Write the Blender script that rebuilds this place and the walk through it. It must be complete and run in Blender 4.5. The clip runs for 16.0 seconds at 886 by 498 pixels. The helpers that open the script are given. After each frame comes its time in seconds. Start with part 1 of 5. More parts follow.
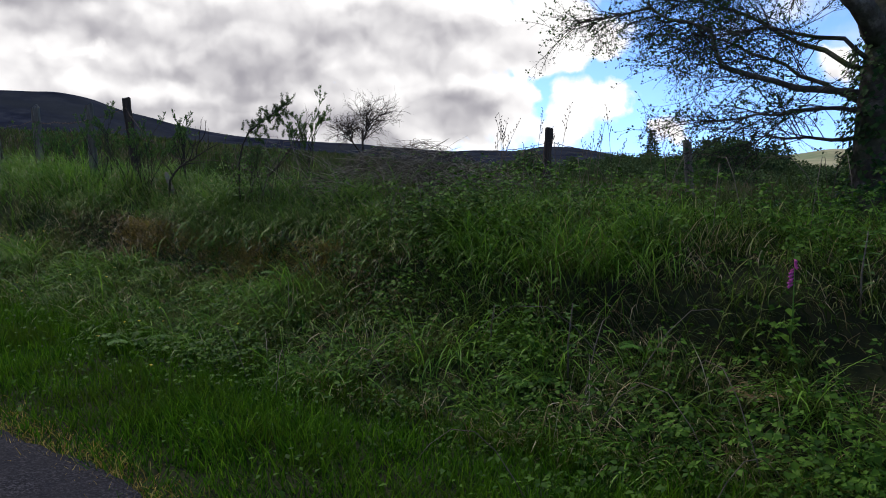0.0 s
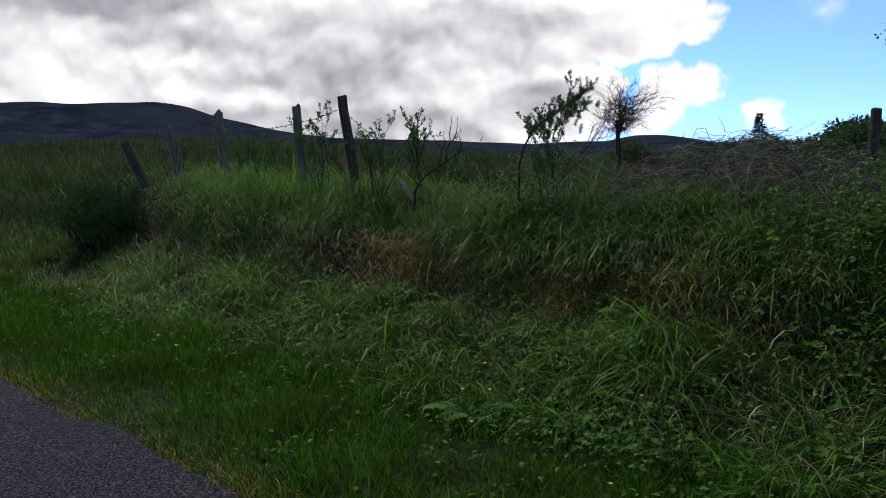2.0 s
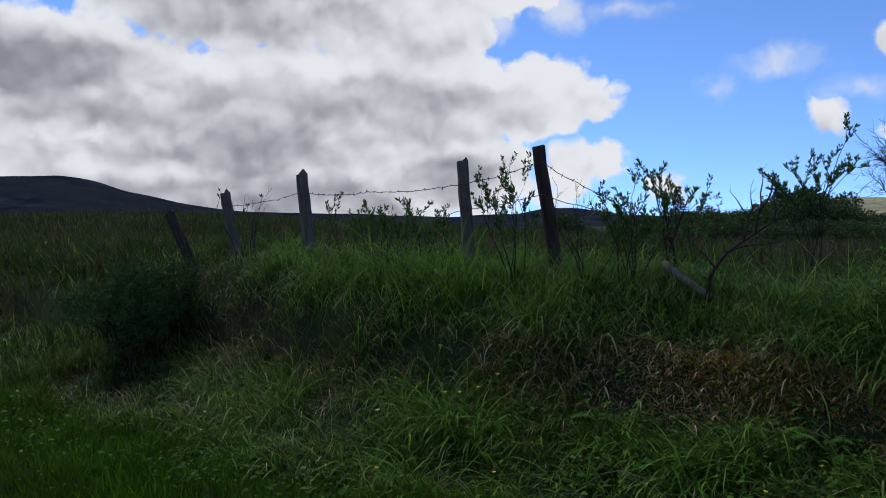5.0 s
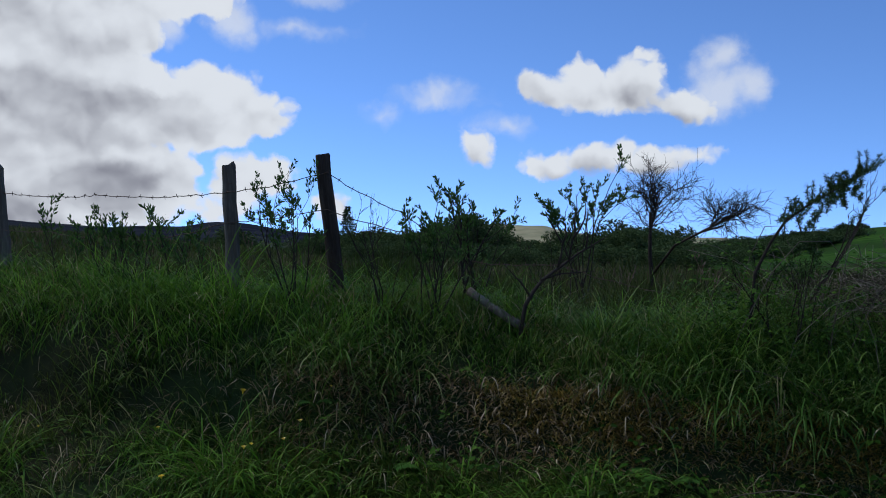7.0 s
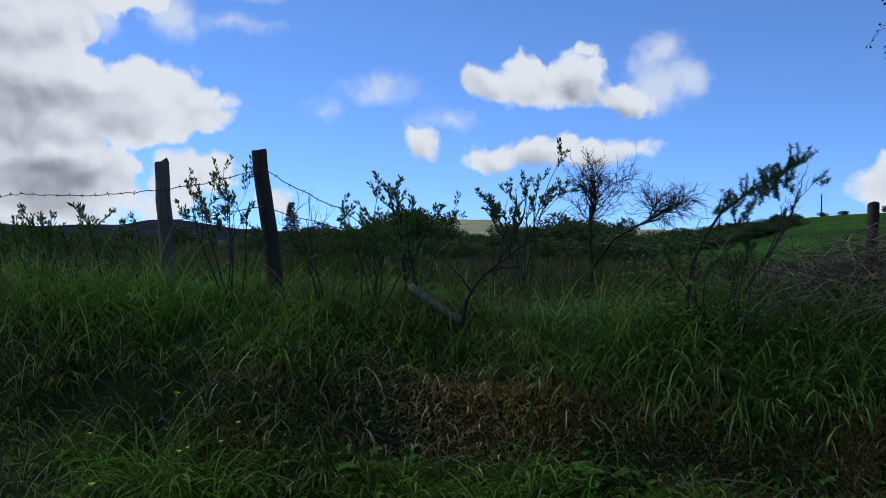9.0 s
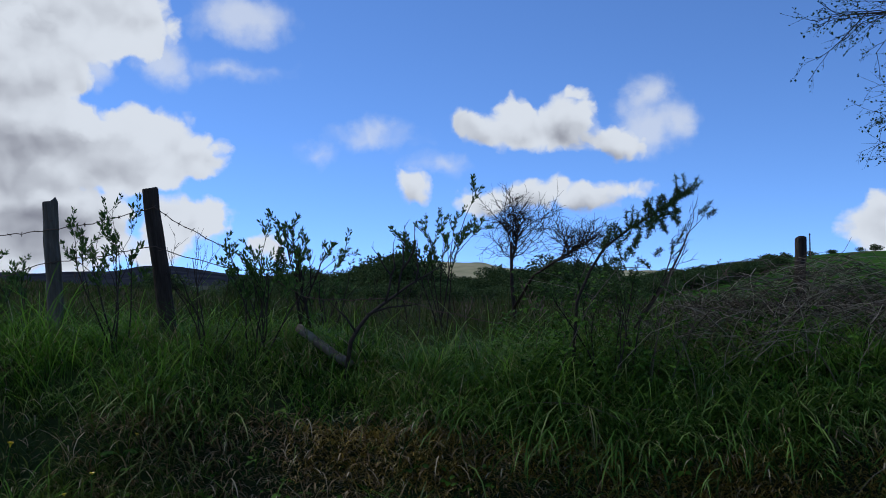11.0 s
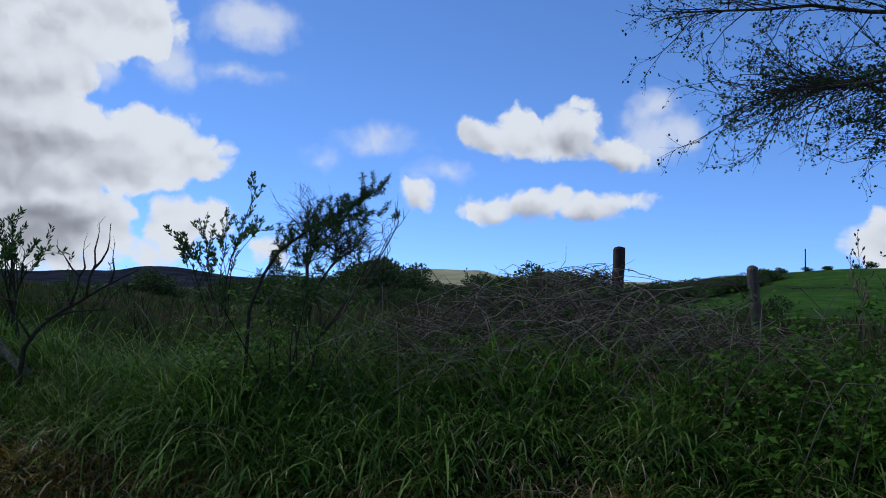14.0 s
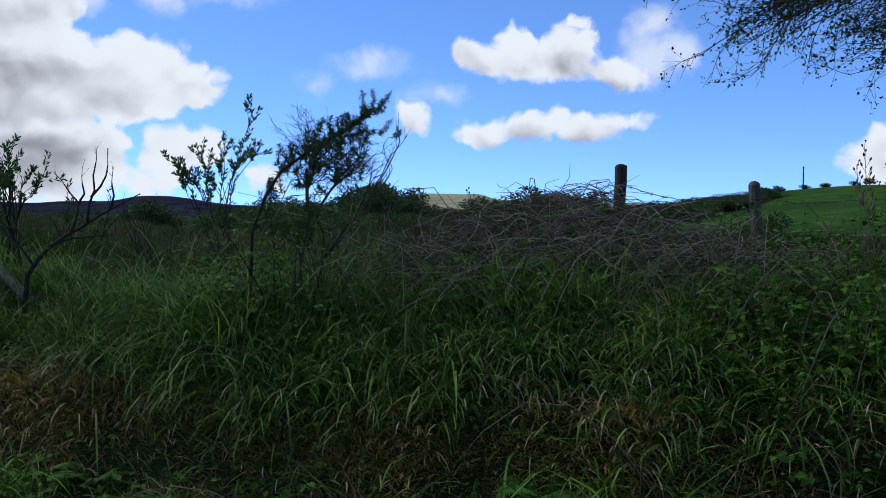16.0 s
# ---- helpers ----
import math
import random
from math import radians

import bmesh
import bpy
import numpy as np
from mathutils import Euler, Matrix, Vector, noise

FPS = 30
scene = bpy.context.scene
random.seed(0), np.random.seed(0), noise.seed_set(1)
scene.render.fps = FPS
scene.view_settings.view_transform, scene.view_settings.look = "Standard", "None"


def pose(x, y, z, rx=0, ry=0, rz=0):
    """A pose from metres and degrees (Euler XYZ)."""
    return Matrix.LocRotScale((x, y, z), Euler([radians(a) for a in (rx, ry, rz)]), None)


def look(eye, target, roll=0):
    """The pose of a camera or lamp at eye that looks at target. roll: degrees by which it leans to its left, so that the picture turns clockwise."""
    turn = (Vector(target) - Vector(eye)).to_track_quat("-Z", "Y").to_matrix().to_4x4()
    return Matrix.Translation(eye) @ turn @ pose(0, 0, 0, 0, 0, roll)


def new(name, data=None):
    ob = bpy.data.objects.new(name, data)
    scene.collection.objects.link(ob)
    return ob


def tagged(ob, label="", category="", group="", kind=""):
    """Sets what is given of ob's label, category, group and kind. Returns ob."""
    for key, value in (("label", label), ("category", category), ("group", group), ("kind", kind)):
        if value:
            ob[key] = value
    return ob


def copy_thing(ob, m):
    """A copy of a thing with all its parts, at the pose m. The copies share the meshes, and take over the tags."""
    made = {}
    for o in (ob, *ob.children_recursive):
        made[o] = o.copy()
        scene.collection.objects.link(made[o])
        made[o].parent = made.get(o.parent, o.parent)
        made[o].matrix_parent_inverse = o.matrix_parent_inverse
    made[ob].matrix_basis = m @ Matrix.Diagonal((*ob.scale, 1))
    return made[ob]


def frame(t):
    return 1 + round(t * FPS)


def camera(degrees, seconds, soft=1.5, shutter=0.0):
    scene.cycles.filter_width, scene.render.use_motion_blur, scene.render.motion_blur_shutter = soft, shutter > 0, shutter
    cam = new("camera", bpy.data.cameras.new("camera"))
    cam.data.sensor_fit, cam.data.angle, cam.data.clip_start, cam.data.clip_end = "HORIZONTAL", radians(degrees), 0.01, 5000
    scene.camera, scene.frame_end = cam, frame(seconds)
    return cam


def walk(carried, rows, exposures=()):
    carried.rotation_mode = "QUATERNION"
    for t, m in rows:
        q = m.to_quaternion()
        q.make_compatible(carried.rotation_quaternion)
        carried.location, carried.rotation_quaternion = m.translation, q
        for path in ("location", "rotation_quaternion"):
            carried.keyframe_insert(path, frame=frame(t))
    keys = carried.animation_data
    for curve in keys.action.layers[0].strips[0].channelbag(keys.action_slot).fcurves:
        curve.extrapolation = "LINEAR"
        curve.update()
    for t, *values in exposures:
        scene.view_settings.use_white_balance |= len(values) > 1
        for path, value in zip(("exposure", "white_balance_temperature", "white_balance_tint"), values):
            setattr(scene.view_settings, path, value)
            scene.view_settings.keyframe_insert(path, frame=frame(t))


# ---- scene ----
# seconds, stops, kelvin, tint
EXPOSURES = [(0.0, 0.22, 6700, 10), (0.5, 0.16, 6700, 10), (1.0, 0.50, 6800, 10), (1.5, 0.02, 6600, 10), (2.0, 0.16, 6550, 10), (2.5, -0.32, 6400, 10), (3.2, 0.0, 6400, 10), (5.3, -0.32, 6200, 9),
             (7.5, -0.38, 6000, 8), (8.5, -0.34, 5950, 8), (11.0, -0.42, 5900, 8), (13.5, -0.46, 5900, 8), (14.5, -0.26, 5950, 8), (16.0, -0.18, 5950, 8)]
# seconds, x, y, z, yaw, pitch, roll
cam = camera(54.89, 16.0, soft=0.95)
PATH = [
    (0.0, 0.000, 0.000, 1.467, -0.00, -5.97, -1.33),
    (0.5, -0.483, 0.400, 1.474, -2.45, -5.94, -1.16),
    (1.0, -0.916, 0.864, 1.489, -0.16, -7.76, 0.43),
    (1.5, -1.467, 1.263, 1.536, 3.78, -6.92, 1.31),
    (2.0, -1.997, 1.691, 1.506, 5.81, -6.34, 0.87),
    (2.5, -2.568, 2.078, 1.541, 4.05, -4.34, -0.10),
    (3.0, -3.047, 2.513, 1.530, 1.57, -4.40, 0.44),
    (3.2, -3.247, 2.673, 1.509, 2.76, -4.92, 1.29),
    (5.3, -5.027, 4.295, 1.530, -1.66, -1.37, 1.12),
    (5.5, -5.148, 4.421, 1.529, -7.19, -1.82, 0.95),
    (6.0, -5.333, 4.790, 1.520, -12.97, -2.00, -0.02),
    (6.5, -5.487, 4.985, 1.542, -19.48, -0.39, -0.82),
    (7.0, -5.524, 5.019, 1.547, -22.12, -0.49, -0.94),
    (7.5, -5.513, 5.049, 1.545, -24.48, -0.62, -1.51),
    (8.0, -5.519, 5.061, 1.542, -24.69, -1.17, -1.53),
    (8.5, -5.495, 5.051, 1.547, -25.32, -1.30, -0.72),
    (8.7, -5.487, 5.056, 1.555, -25.83, -1.18, -0.32),
    (10.8, -4.951, 4.911, 1.511, -24.77, 1.67, 0.64),
    (11.0, -4.810, 4.936, 1.520, -26.24, 2.09, 0.41),
    (11.5, -4.420, 4.925, 1.532, -28.25, 3.38, -1.00),
    (12.0, -4.009, 4.765, 1.525, -28.63, 3.27, -1.47),
    (12.5, -3.646, 4.760, 1.501, -29.12, 2.65, -1.41),
    (13.0, -3.335, 4.697, 1.513, -29.51, 3.32, -1.82),
    (13.5, -3.105, 4.617, 1.516, -26.94, 3.11, -1.82),
    (14.0, -3.091, 4.603, 1.526, -26.16, 2.57, -0.96),
    (14.5, -3.099, 4.621, 1.517, -25.78, 1.43, -0.18),
    (15.0, -3.093, 4.641, 1.508, -25.69, -0.37, -0.02),
    (15.5, -3.105, 4.636, 1.506, -25.99, -1.86, 0.13),
    (16.0, -3.104, 4.641, 1.499, -26.32, -2.50, 0.09),
]
walk(cam, [(t, pose(x, y, z, 90 + pitch, roll, yaw)) for t, x, y, z, yaw, pitch, roll in PATH],
     exposures=EXPOSURES)

# ---- world, sun ----
SUN_AZ, SUN_EL = -35.0, 52.0          # degrees east of straight ahead, above the horizon


def link(nt, a, b):
    nt.links.new(a, b)


def make_world():
    w = bpy.data.worlds.new("sky")
    scene.world = w
    w.use_nodes = True
    nt = w.node_tree
    nt.nodes.clear()
    N = nt.nodes.new

    def math_node(op, a, b=None, c=None):
        n = N("ShaderNodeMath")
        n.operation = op
        for k, v in enumerate((a, b, c)):
            if v is None:
                continue
            if isinstance(v, (int, float)):
                n.inputs[k].default_value = v
            else:
                link(nt, v, n.inputs[k])
        return n.outputs[0]

    def ramp_value(v, lo, hi):
        n = N("ShaderNodeMapRange")
        n.interpolation_type = "SMOOTHSTEP"
        link(nt, v, n.inputs["Value"])
        n.inputs["From Min"].default_value, n.inputs["From Max"].default_value = lo, hi
        return n.outputs["Result"]

    def mix_colour(f, a, b):
        n = N("ShaderNodeMix")
        n.data_type = "RGBA"
        link(nt, f, n.inputs["Factor"])
        for sock, v in ((n.inputs[6], a), (n.inputs[7], b)):
            if isinstance(v, tuple):
                sock.default_value = (*v, 1)
            else:
                link(nt, v, sock)
        return n.outputs[2]

    sky = N("ShaderNodeTexSky")
    sky.sky_type = "NISHITA"
    sky.sun_disc = False
    sky.sun_elevation, sky.sun_rotation = radians(SUN_EL), radians(SUN_AZ)
    sky.altitude, sky.air_density, sky.dust_density, sky.ozone_density = 4500, 1.0, 0.0, 3.0
    tc = N("ShaderNodeTexCoord")
    sep = N("ShaderNodeSeparateXYZ")
    link(nt, tc.outputs["Generated"], sep.inputs[0])
    lifted = N("ShaderNodeVectorMath")
    lifted.operation = "ADD"
    link(nt, tc.outputs["Generated"], lifted.inputs[0])
    lifted.inputs[1].default_value = (0, 0, 0.06)
    link(nt, lifted.outputs[0], sky.inputs["Vector"])
    az = math_node("MULTIPLY", math_node("ARCTAN2", sep.outputs[0], sep.outputs[1]), 57.2958)
    el = math_node("MULTIPLY", math_node("ARCSINE", sep.outputs[2]), 57.2958)
    pos = N("ShaderNodeCombineXYZ")
    link(nt, az, pos.inputs[0])
    link(nt, el, pos.inputs[1])

    def vec(op, a, b):
        n = N("ShaderNodeVectorMath")
        n.operation = op
        for k, v in enumerate((a, b)):
            if isinstance(v, tuple):
                n.inputs[k].default_value = v
            elif v is not None:
                link(nt, v, n.inputs[k])
        return n.outputs["Value"] if op == "LENGTH" else n.outputs[0]

    def field_noise(at, scale, detail, rough):
        n = N("ShaderNodeTexNoise")
        n.inputs["Scale"].default_value, n.inputs["Detail"].default_value, n.inputs["Roughness"].default_value = scale, detail, rough
        link(nt, at, n.inputs["Vector"])
        return n

    def billow(at, sizes=((0.42, 1.0), (1.15, 0.45))):
        """Rounded heads heaped on one another."""
        total = None
        for scale, weight in sizes:
            n = N("ShaderNodeTexVoronoi")
            n.feature = "SMOOTH_F1"
            n.inputs["Scale"].default_value, n.inputs["Smoothness"].default_value = scale, 0.25
            n.inputs["Detail"].default_value, n.inputs["Roughness"].default_value = 1.0, 0.5
            link(nt, at, n.inputs["Vector"])
            k = math_node("MULTIPLY", math_node("SUBTRACT", 0.45, n.outputs["Distance"]), weight)
            total = k if total is None else math_node("ADD", total, k)
        return total

    def ragged(at, amount, detail=6):
        n = field_noise(at, 0.30, detail, 0.56)
        return vec("ADD", at, vec("MULTIPLY", vec("SUBTRACT", n.outputs["Color"], (0.5, 0.5, 0.5)), (amount, amount * 0.8, 0)))

    def depth_in(at, lobe):
        """How many degrees inside one rounded lobe of a cloud."""
        q = vec("MULTIPLY", vec("SUBTRACT", at, (lobe[0], lobe[1], 0)), (1 / lobe[2], 1 / lobe[3], 0))
        return math_node("MULTIPLY", math_node("SUBTRACT", 1.0, vec("LENGTH", q, None)), min(lobe[2], lobe[3], 4.0))

    def union(at, lobes, soft):
        out = None
        for lobe in lobes:
            d = depth_in(at, lobe)
            out = d if out is None else math_node("SMOOTH_MAX", out, d, soft)
        return out

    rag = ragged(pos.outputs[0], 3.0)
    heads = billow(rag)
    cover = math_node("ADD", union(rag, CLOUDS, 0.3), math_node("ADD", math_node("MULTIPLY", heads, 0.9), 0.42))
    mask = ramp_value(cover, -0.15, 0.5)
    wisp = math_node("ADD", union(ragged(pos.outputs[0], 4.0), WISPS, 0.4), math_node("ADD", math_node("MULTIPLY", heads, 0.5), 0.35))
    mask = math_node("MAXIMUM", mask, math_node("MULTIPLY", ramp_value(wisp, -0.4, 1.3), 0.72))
    # the sun stands above: what has cloud over it is grey, the heads are white
    BROAD = ((0.22, 1.0), (0.6, 0.35))
    calm = ragged(pos.outputs[0], 2.2, 4)
    above = vec("ADD", calm, (0.25, 0.85, 0))
    heavy = None
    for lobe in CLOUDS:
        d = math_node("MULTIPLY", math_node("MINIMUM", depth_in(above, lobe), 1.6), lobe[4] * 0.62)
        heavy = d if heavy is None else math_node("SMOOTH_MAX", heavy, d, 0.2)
    relief = math_node("MULTIPLY", math_node("SUBTRACT", billow(above, BROAD), billow(calm, BROAD)), 1.0)
    broad = math_node("MULTIPLY", math_node("SUBTRACT", field_noise(vec("MULTIPLY", pos.outputs[0], (1, 1.8, 1)), 0.085, 4, 0.5).outputs["Fac"], 0.5), 1.9)
    shade = ramp_value(math_node("ADD", math_node("ADD", heavy, relief), broad), -0.05, 1.75)
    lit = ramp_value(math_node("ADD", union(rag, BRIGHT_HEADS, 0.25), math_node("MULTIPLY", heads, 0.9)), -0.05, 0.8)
    shade = math_node("MULTIPLY", shade, math_node("SUBTRACT", 1.0, math_node("MULTIPLY", lit, 0.92)))
    tint = mix_colour(shade, (0.98, 0.98, 1.0), (0.31, 0.305, 0.35))
    sky_scaled = N("ShaderNodeVectorMath")
    sky_scaled.operation = "MULTIPLY"
    link(nt, sky.outputs[0], sky_scaled.inputs[0])
    sky_scaled.inputs[1].default_value = SKY_STRENGTH
    colour = mix_colour(mask, sky_scaled.outputs[0], tint)
    bg = N("ShaderNodeBackground")
    link(nt, colour, bg.inputs["Color"])
    bg.inputs["Strength"].default_value = 1.0
    out = N("ShaderNodeOutputWorld")
    link(nt, bg.outputs[0], out.inputs[0])


SKY_STRENGTH = (0.167, 0.195, 0.235)
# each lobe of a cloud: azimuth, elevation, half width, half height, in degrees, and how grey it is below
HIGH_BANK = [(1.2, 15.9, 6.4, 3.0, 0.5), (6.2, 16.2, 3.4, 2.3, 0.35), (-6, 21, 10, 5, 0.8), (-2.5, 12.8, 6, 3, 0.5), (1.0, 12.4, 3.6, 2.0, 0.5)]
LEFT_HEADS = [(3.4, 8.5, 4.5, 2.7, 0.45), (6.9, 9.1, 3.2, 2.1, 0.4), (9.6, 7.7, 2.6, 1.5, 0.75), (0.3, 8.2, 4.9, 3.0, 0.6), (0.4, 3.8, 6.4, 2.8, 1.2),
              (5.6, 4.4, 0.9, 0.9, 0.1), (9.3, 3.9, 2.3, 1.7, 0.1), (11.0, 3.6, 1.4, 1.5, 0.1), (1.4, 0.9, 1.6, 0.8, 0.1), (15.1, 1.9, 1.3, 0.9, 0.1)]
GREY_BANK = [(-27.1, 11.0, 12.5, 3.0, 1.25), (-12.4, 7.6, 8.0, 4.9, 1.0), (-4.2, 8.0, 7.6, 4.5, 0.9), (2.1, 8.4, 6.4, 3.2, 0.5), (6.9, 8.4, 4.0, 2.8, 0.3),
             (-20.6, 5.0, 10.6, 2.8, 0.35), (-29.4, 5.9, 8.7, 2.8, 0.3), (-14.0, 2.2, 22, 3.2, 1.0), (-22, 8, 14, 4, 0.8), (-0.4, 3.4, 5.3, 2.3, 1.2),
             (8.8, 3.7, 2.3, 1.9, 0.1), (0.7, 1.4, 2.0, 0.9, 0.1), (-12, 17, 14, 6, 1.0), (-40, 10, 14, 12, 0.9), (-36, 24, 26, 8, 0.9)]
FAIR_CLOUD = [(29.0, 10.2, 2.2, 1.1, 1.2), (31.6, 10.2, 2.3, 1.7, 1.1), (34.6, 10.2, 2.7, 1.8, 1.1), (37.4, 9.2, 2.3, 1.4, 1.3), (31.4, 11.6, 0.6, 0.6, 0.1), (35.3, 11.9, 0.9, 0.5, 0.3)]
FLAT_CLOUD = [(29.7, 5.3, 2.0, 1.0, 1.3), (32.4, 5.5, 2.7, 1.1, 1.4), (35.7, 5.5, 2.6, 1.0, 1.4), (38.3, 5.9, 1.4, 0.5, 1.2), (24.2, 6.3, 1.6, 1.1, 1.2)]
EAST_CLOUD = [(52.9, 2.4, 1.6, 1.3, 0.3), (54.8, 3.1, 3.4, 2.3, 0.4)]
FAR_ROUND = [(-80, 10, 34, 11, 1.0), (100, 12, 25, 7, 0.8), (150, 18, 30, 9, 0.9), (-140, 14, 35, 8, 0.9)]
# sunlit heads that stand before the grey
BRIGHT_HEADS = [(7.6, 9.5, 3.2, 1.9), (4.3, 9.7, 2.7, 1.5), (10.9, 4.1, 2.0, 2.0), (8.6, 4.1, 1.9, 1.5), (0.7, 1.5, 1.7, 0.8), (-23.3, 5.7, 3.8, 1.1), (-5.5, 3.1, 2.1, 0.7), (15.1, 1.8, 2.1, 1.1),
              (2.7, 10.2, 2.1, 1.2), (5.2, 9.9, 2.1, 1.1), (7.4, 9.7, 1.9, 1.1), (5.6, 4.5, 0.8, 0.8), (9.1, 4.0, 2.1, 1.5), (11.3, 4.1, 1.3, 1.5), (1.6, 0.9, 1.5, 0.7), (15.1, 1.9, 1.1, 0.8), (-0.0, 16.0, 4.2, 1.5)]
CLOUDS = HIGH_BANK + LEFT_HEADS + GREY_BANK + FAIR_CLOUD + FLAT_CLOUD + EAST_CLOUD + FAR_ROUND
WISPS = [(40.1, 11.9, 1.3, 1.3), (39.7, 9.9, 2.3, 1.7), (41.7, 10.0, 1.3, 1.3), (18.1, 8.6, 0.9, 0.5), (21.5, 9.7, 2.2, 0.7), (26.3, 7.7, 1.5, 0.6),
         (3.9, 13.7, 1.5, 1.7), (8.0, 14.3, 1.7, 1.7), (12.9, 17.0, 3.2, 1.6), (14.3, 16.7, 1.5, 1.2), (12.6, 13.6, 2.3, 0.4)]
make_world()
sun_data = bpy.data.lights.new("sun", "SUN")
sun_data.energy, sun_data.angle, sun_data.color = 2.5, radians(11), (1.0, 0.95, 0.86)
sun = new("sun", sun_data)
sun.matrix_basis = look((0, 0, 60), (-math.sin(radians(SUN_AZ)) * math.cos(radians(SUN_EL)) * 10, -math.cos(radians(SUN_AZ)) * math.cos(radians(SUN_EL)) * 10, 60 - 10 * math.sin(radians(SUN_EL))))


# ---- materials ----
def material(name, ramp, scale=20.0, rough=0.8, island=0.0, bump=0.0, bump_scale=60.0, translucent=0.0, patch=0.0, patch_ramp=None, spec=0.06, stretch=(1, 1, 1)):
    """A rough natural surface: fine noise through a colour ramp, a share of it random for each loose piece, and larger stains."""
    m = bpy.data.materials.new(name)
    m.use_nodes = True
    nt = m.node_tree
    N = nt.nodes.new
    p = nt.nodes["Principled BSDF"]
    p.inputs["Roughness"].default_value = rough
    p.inputs["Specular IOR Level"].default_value = spec
    geo = N("ShaderNodeNewGeometry")
    mp = N("ShaderNodeMapping")
    mp.inputs["Scale"].default_value = stretch
    if island:
        link(nt, geo.outputs["Position"], mp.inputs[0])
    else:
        tc = N("ShaderNodeTexCoord")
        link(nt, tc.outputs["Object"], mp.inputs[0])
    tex = N("ShaderNodeTexNoise")
    tex.inputs["Scale"].default_value, tex.inputs["Detail"].default_value, tex.inputs["Roughness"].default_value = scale, 6, 0.65
    link(nt, mp.outputs[0], tex.inputs["Vector"])
    value = tex.outputs["Fac"]
    if island:
        mx = N("ShaderNodeMix")
        mx.inputs["Factor"].default_value = island
        link(nt, value, mx.inputs[2])
        link(nt, geo.outputs["Random Per Island"], mx.inputs[3])
        value = mx.outputs[0]
    cr = N("ShaderNodeValToRGB")
    link(nt, value, cr.inputs[0])
    while len(cr.color_ramp.elements) < len(ramp):
        cr.color_ramp.elements.new(0.5)
    for e, (at, col) in zip(cr.color_ramp.elements, ramp):
        e.position, e.color = at, (*col, 1)
    colour = cr.outputs[0]
    if patch_ramp:
        big = N("ShaderNodeTexNoise")
        big.inputs["Scale"].default_value, big.inputs["Detail"].default_value = patch, 4
        link(nt, mp.outputs[0], big.inputs["Vector"])
        r2 = N("ShaderNodeMapRange")
        r2.interpolation_type = "SMOOTHSTEP"
        r2.inputs["From Min"].default_value, r2.inputs["From Max"].default_value = 0.46, 0.66
        link(nt, big.outputs["Fac"], r2.inputs[0])
        mx2 = N("ShaderNodeMix")
        mx2.data_type = "RGBA"
        link(nt, r2.outputs[0], mx2.inputs["Factor"])
        link(nt, colour, mx2.inputs[6])
        mx2.inputs[7].default_value = (*patch_ramp, 1)
        colour = mx2.outputs[2]
    link(nt, colour, p.inputs["Base Color"])
    if bump:
        bt = N("ShaderNodeTexNoise")
        bt.inputs["Scale"].default_value, bt.inputs["Detail"].default_value = bump_scale, 6
        link(nt, mp.outputs[0], bt.inputs["Vector"])
        b = N("ShaderNodeBump")
        b.inputs["Strength"].default_value, b.inputs["Distance"].default_value = bump, 0.02
        link(nt, bt.outputs["Fac"], b.inputs["Height"])
        link(nt, b.outputs[0], p.inputs["Normal"])
    if translucent:
        tr = N("ShaderNodeBsdfTranslucent")
        link(nt, colour, tr.inputs["Color"])
        ms = N("ShaderNodeMixShader")
        ms.inputs[0].default_value = translucent
        link(nt, p.outputs[0], ms.inputs[1])
        link(nt, tr.outputs[0], ms.inputs[2])
        link(nt, ms.outputs[0], nt.nodes["Material Output"].inputs[0])
    return m


# Dark tones hold shade among old blades; the pale end, highlights and dry blades.
GRASS = material("grass", [(0.15, (0.012, 0.028, 0.005)), (0.5, (0.044, 0.090, 0.012)), (0.75, (0.125, 0.20, 0.036)), (0.94, (0.42, 0.40, 0.18))], 1.2, 0.5, 0.75, translucent=0.35, patch=0.9, patch_ramp=(0.075, 0.105, 0.020), spec=0.10)
LUSH = material("lush grass", [(0.1, (0.024, 0.068, 0.006)), (0.5, (0.080, 0.200, 0.018)), (0.85, (0.19, 0.35, 0.046))], 1.5, 0.45, 0.72, translucent=0.42, spec=0.10)
VERGE = material("verge grass", [(0.15, (0.014, 0.048, 0.003)), (0.5, (0.041, 0.122, 0.006)), (0.85, (0.102, 0.21, 0.015)), (0.97, (0.26, 0.30, 0.07))], 1.8, 0.55, 0.66, translucent=0.4, patch=1.3, patch_ramp=(0.045, 0.088, 0.007), spec=0.03)
# The pale end of the ramp stands for light catching on blades.
SEDGE = material("tussock grass", [(0.12, (0.022, 0.056, 0.008)), (0.5, (0.072, 0.158, 0.024)), (0.78, (0.168, 0.275, 0.054)), (0.98, (0.40, 0.41, 0.19))], 1.5, 0.42, 0.78, translucent=0.35, spec=0.07)
STRAW = material("dead grass", [(0.1, (0.12, 0.085, 0.05)), (0.5, (0.32, 0.24, 0.13)), (0.9, (0.58, 0.50, 0.34))], 3, 0.7, 0.7, translucent=0.2)
RUST = material("dead bracken", [(0.1, (0.075, 0.048, 0.026)), (0.5, (0.23, 0.158, 0.08)), (0.9, (0.46, 0.34, 0.19))], 3, 0.75, 0.7, translucent=0.2)
MOSS = material("golden moss", [(0.1, (0.13, 0.10, 0.025)), (0.5, (0.36, 0.25, 0.055)), (0.9, (0.56, 0.44, 0.14))], 3, 0.8, 0.7, translucent=0.25)
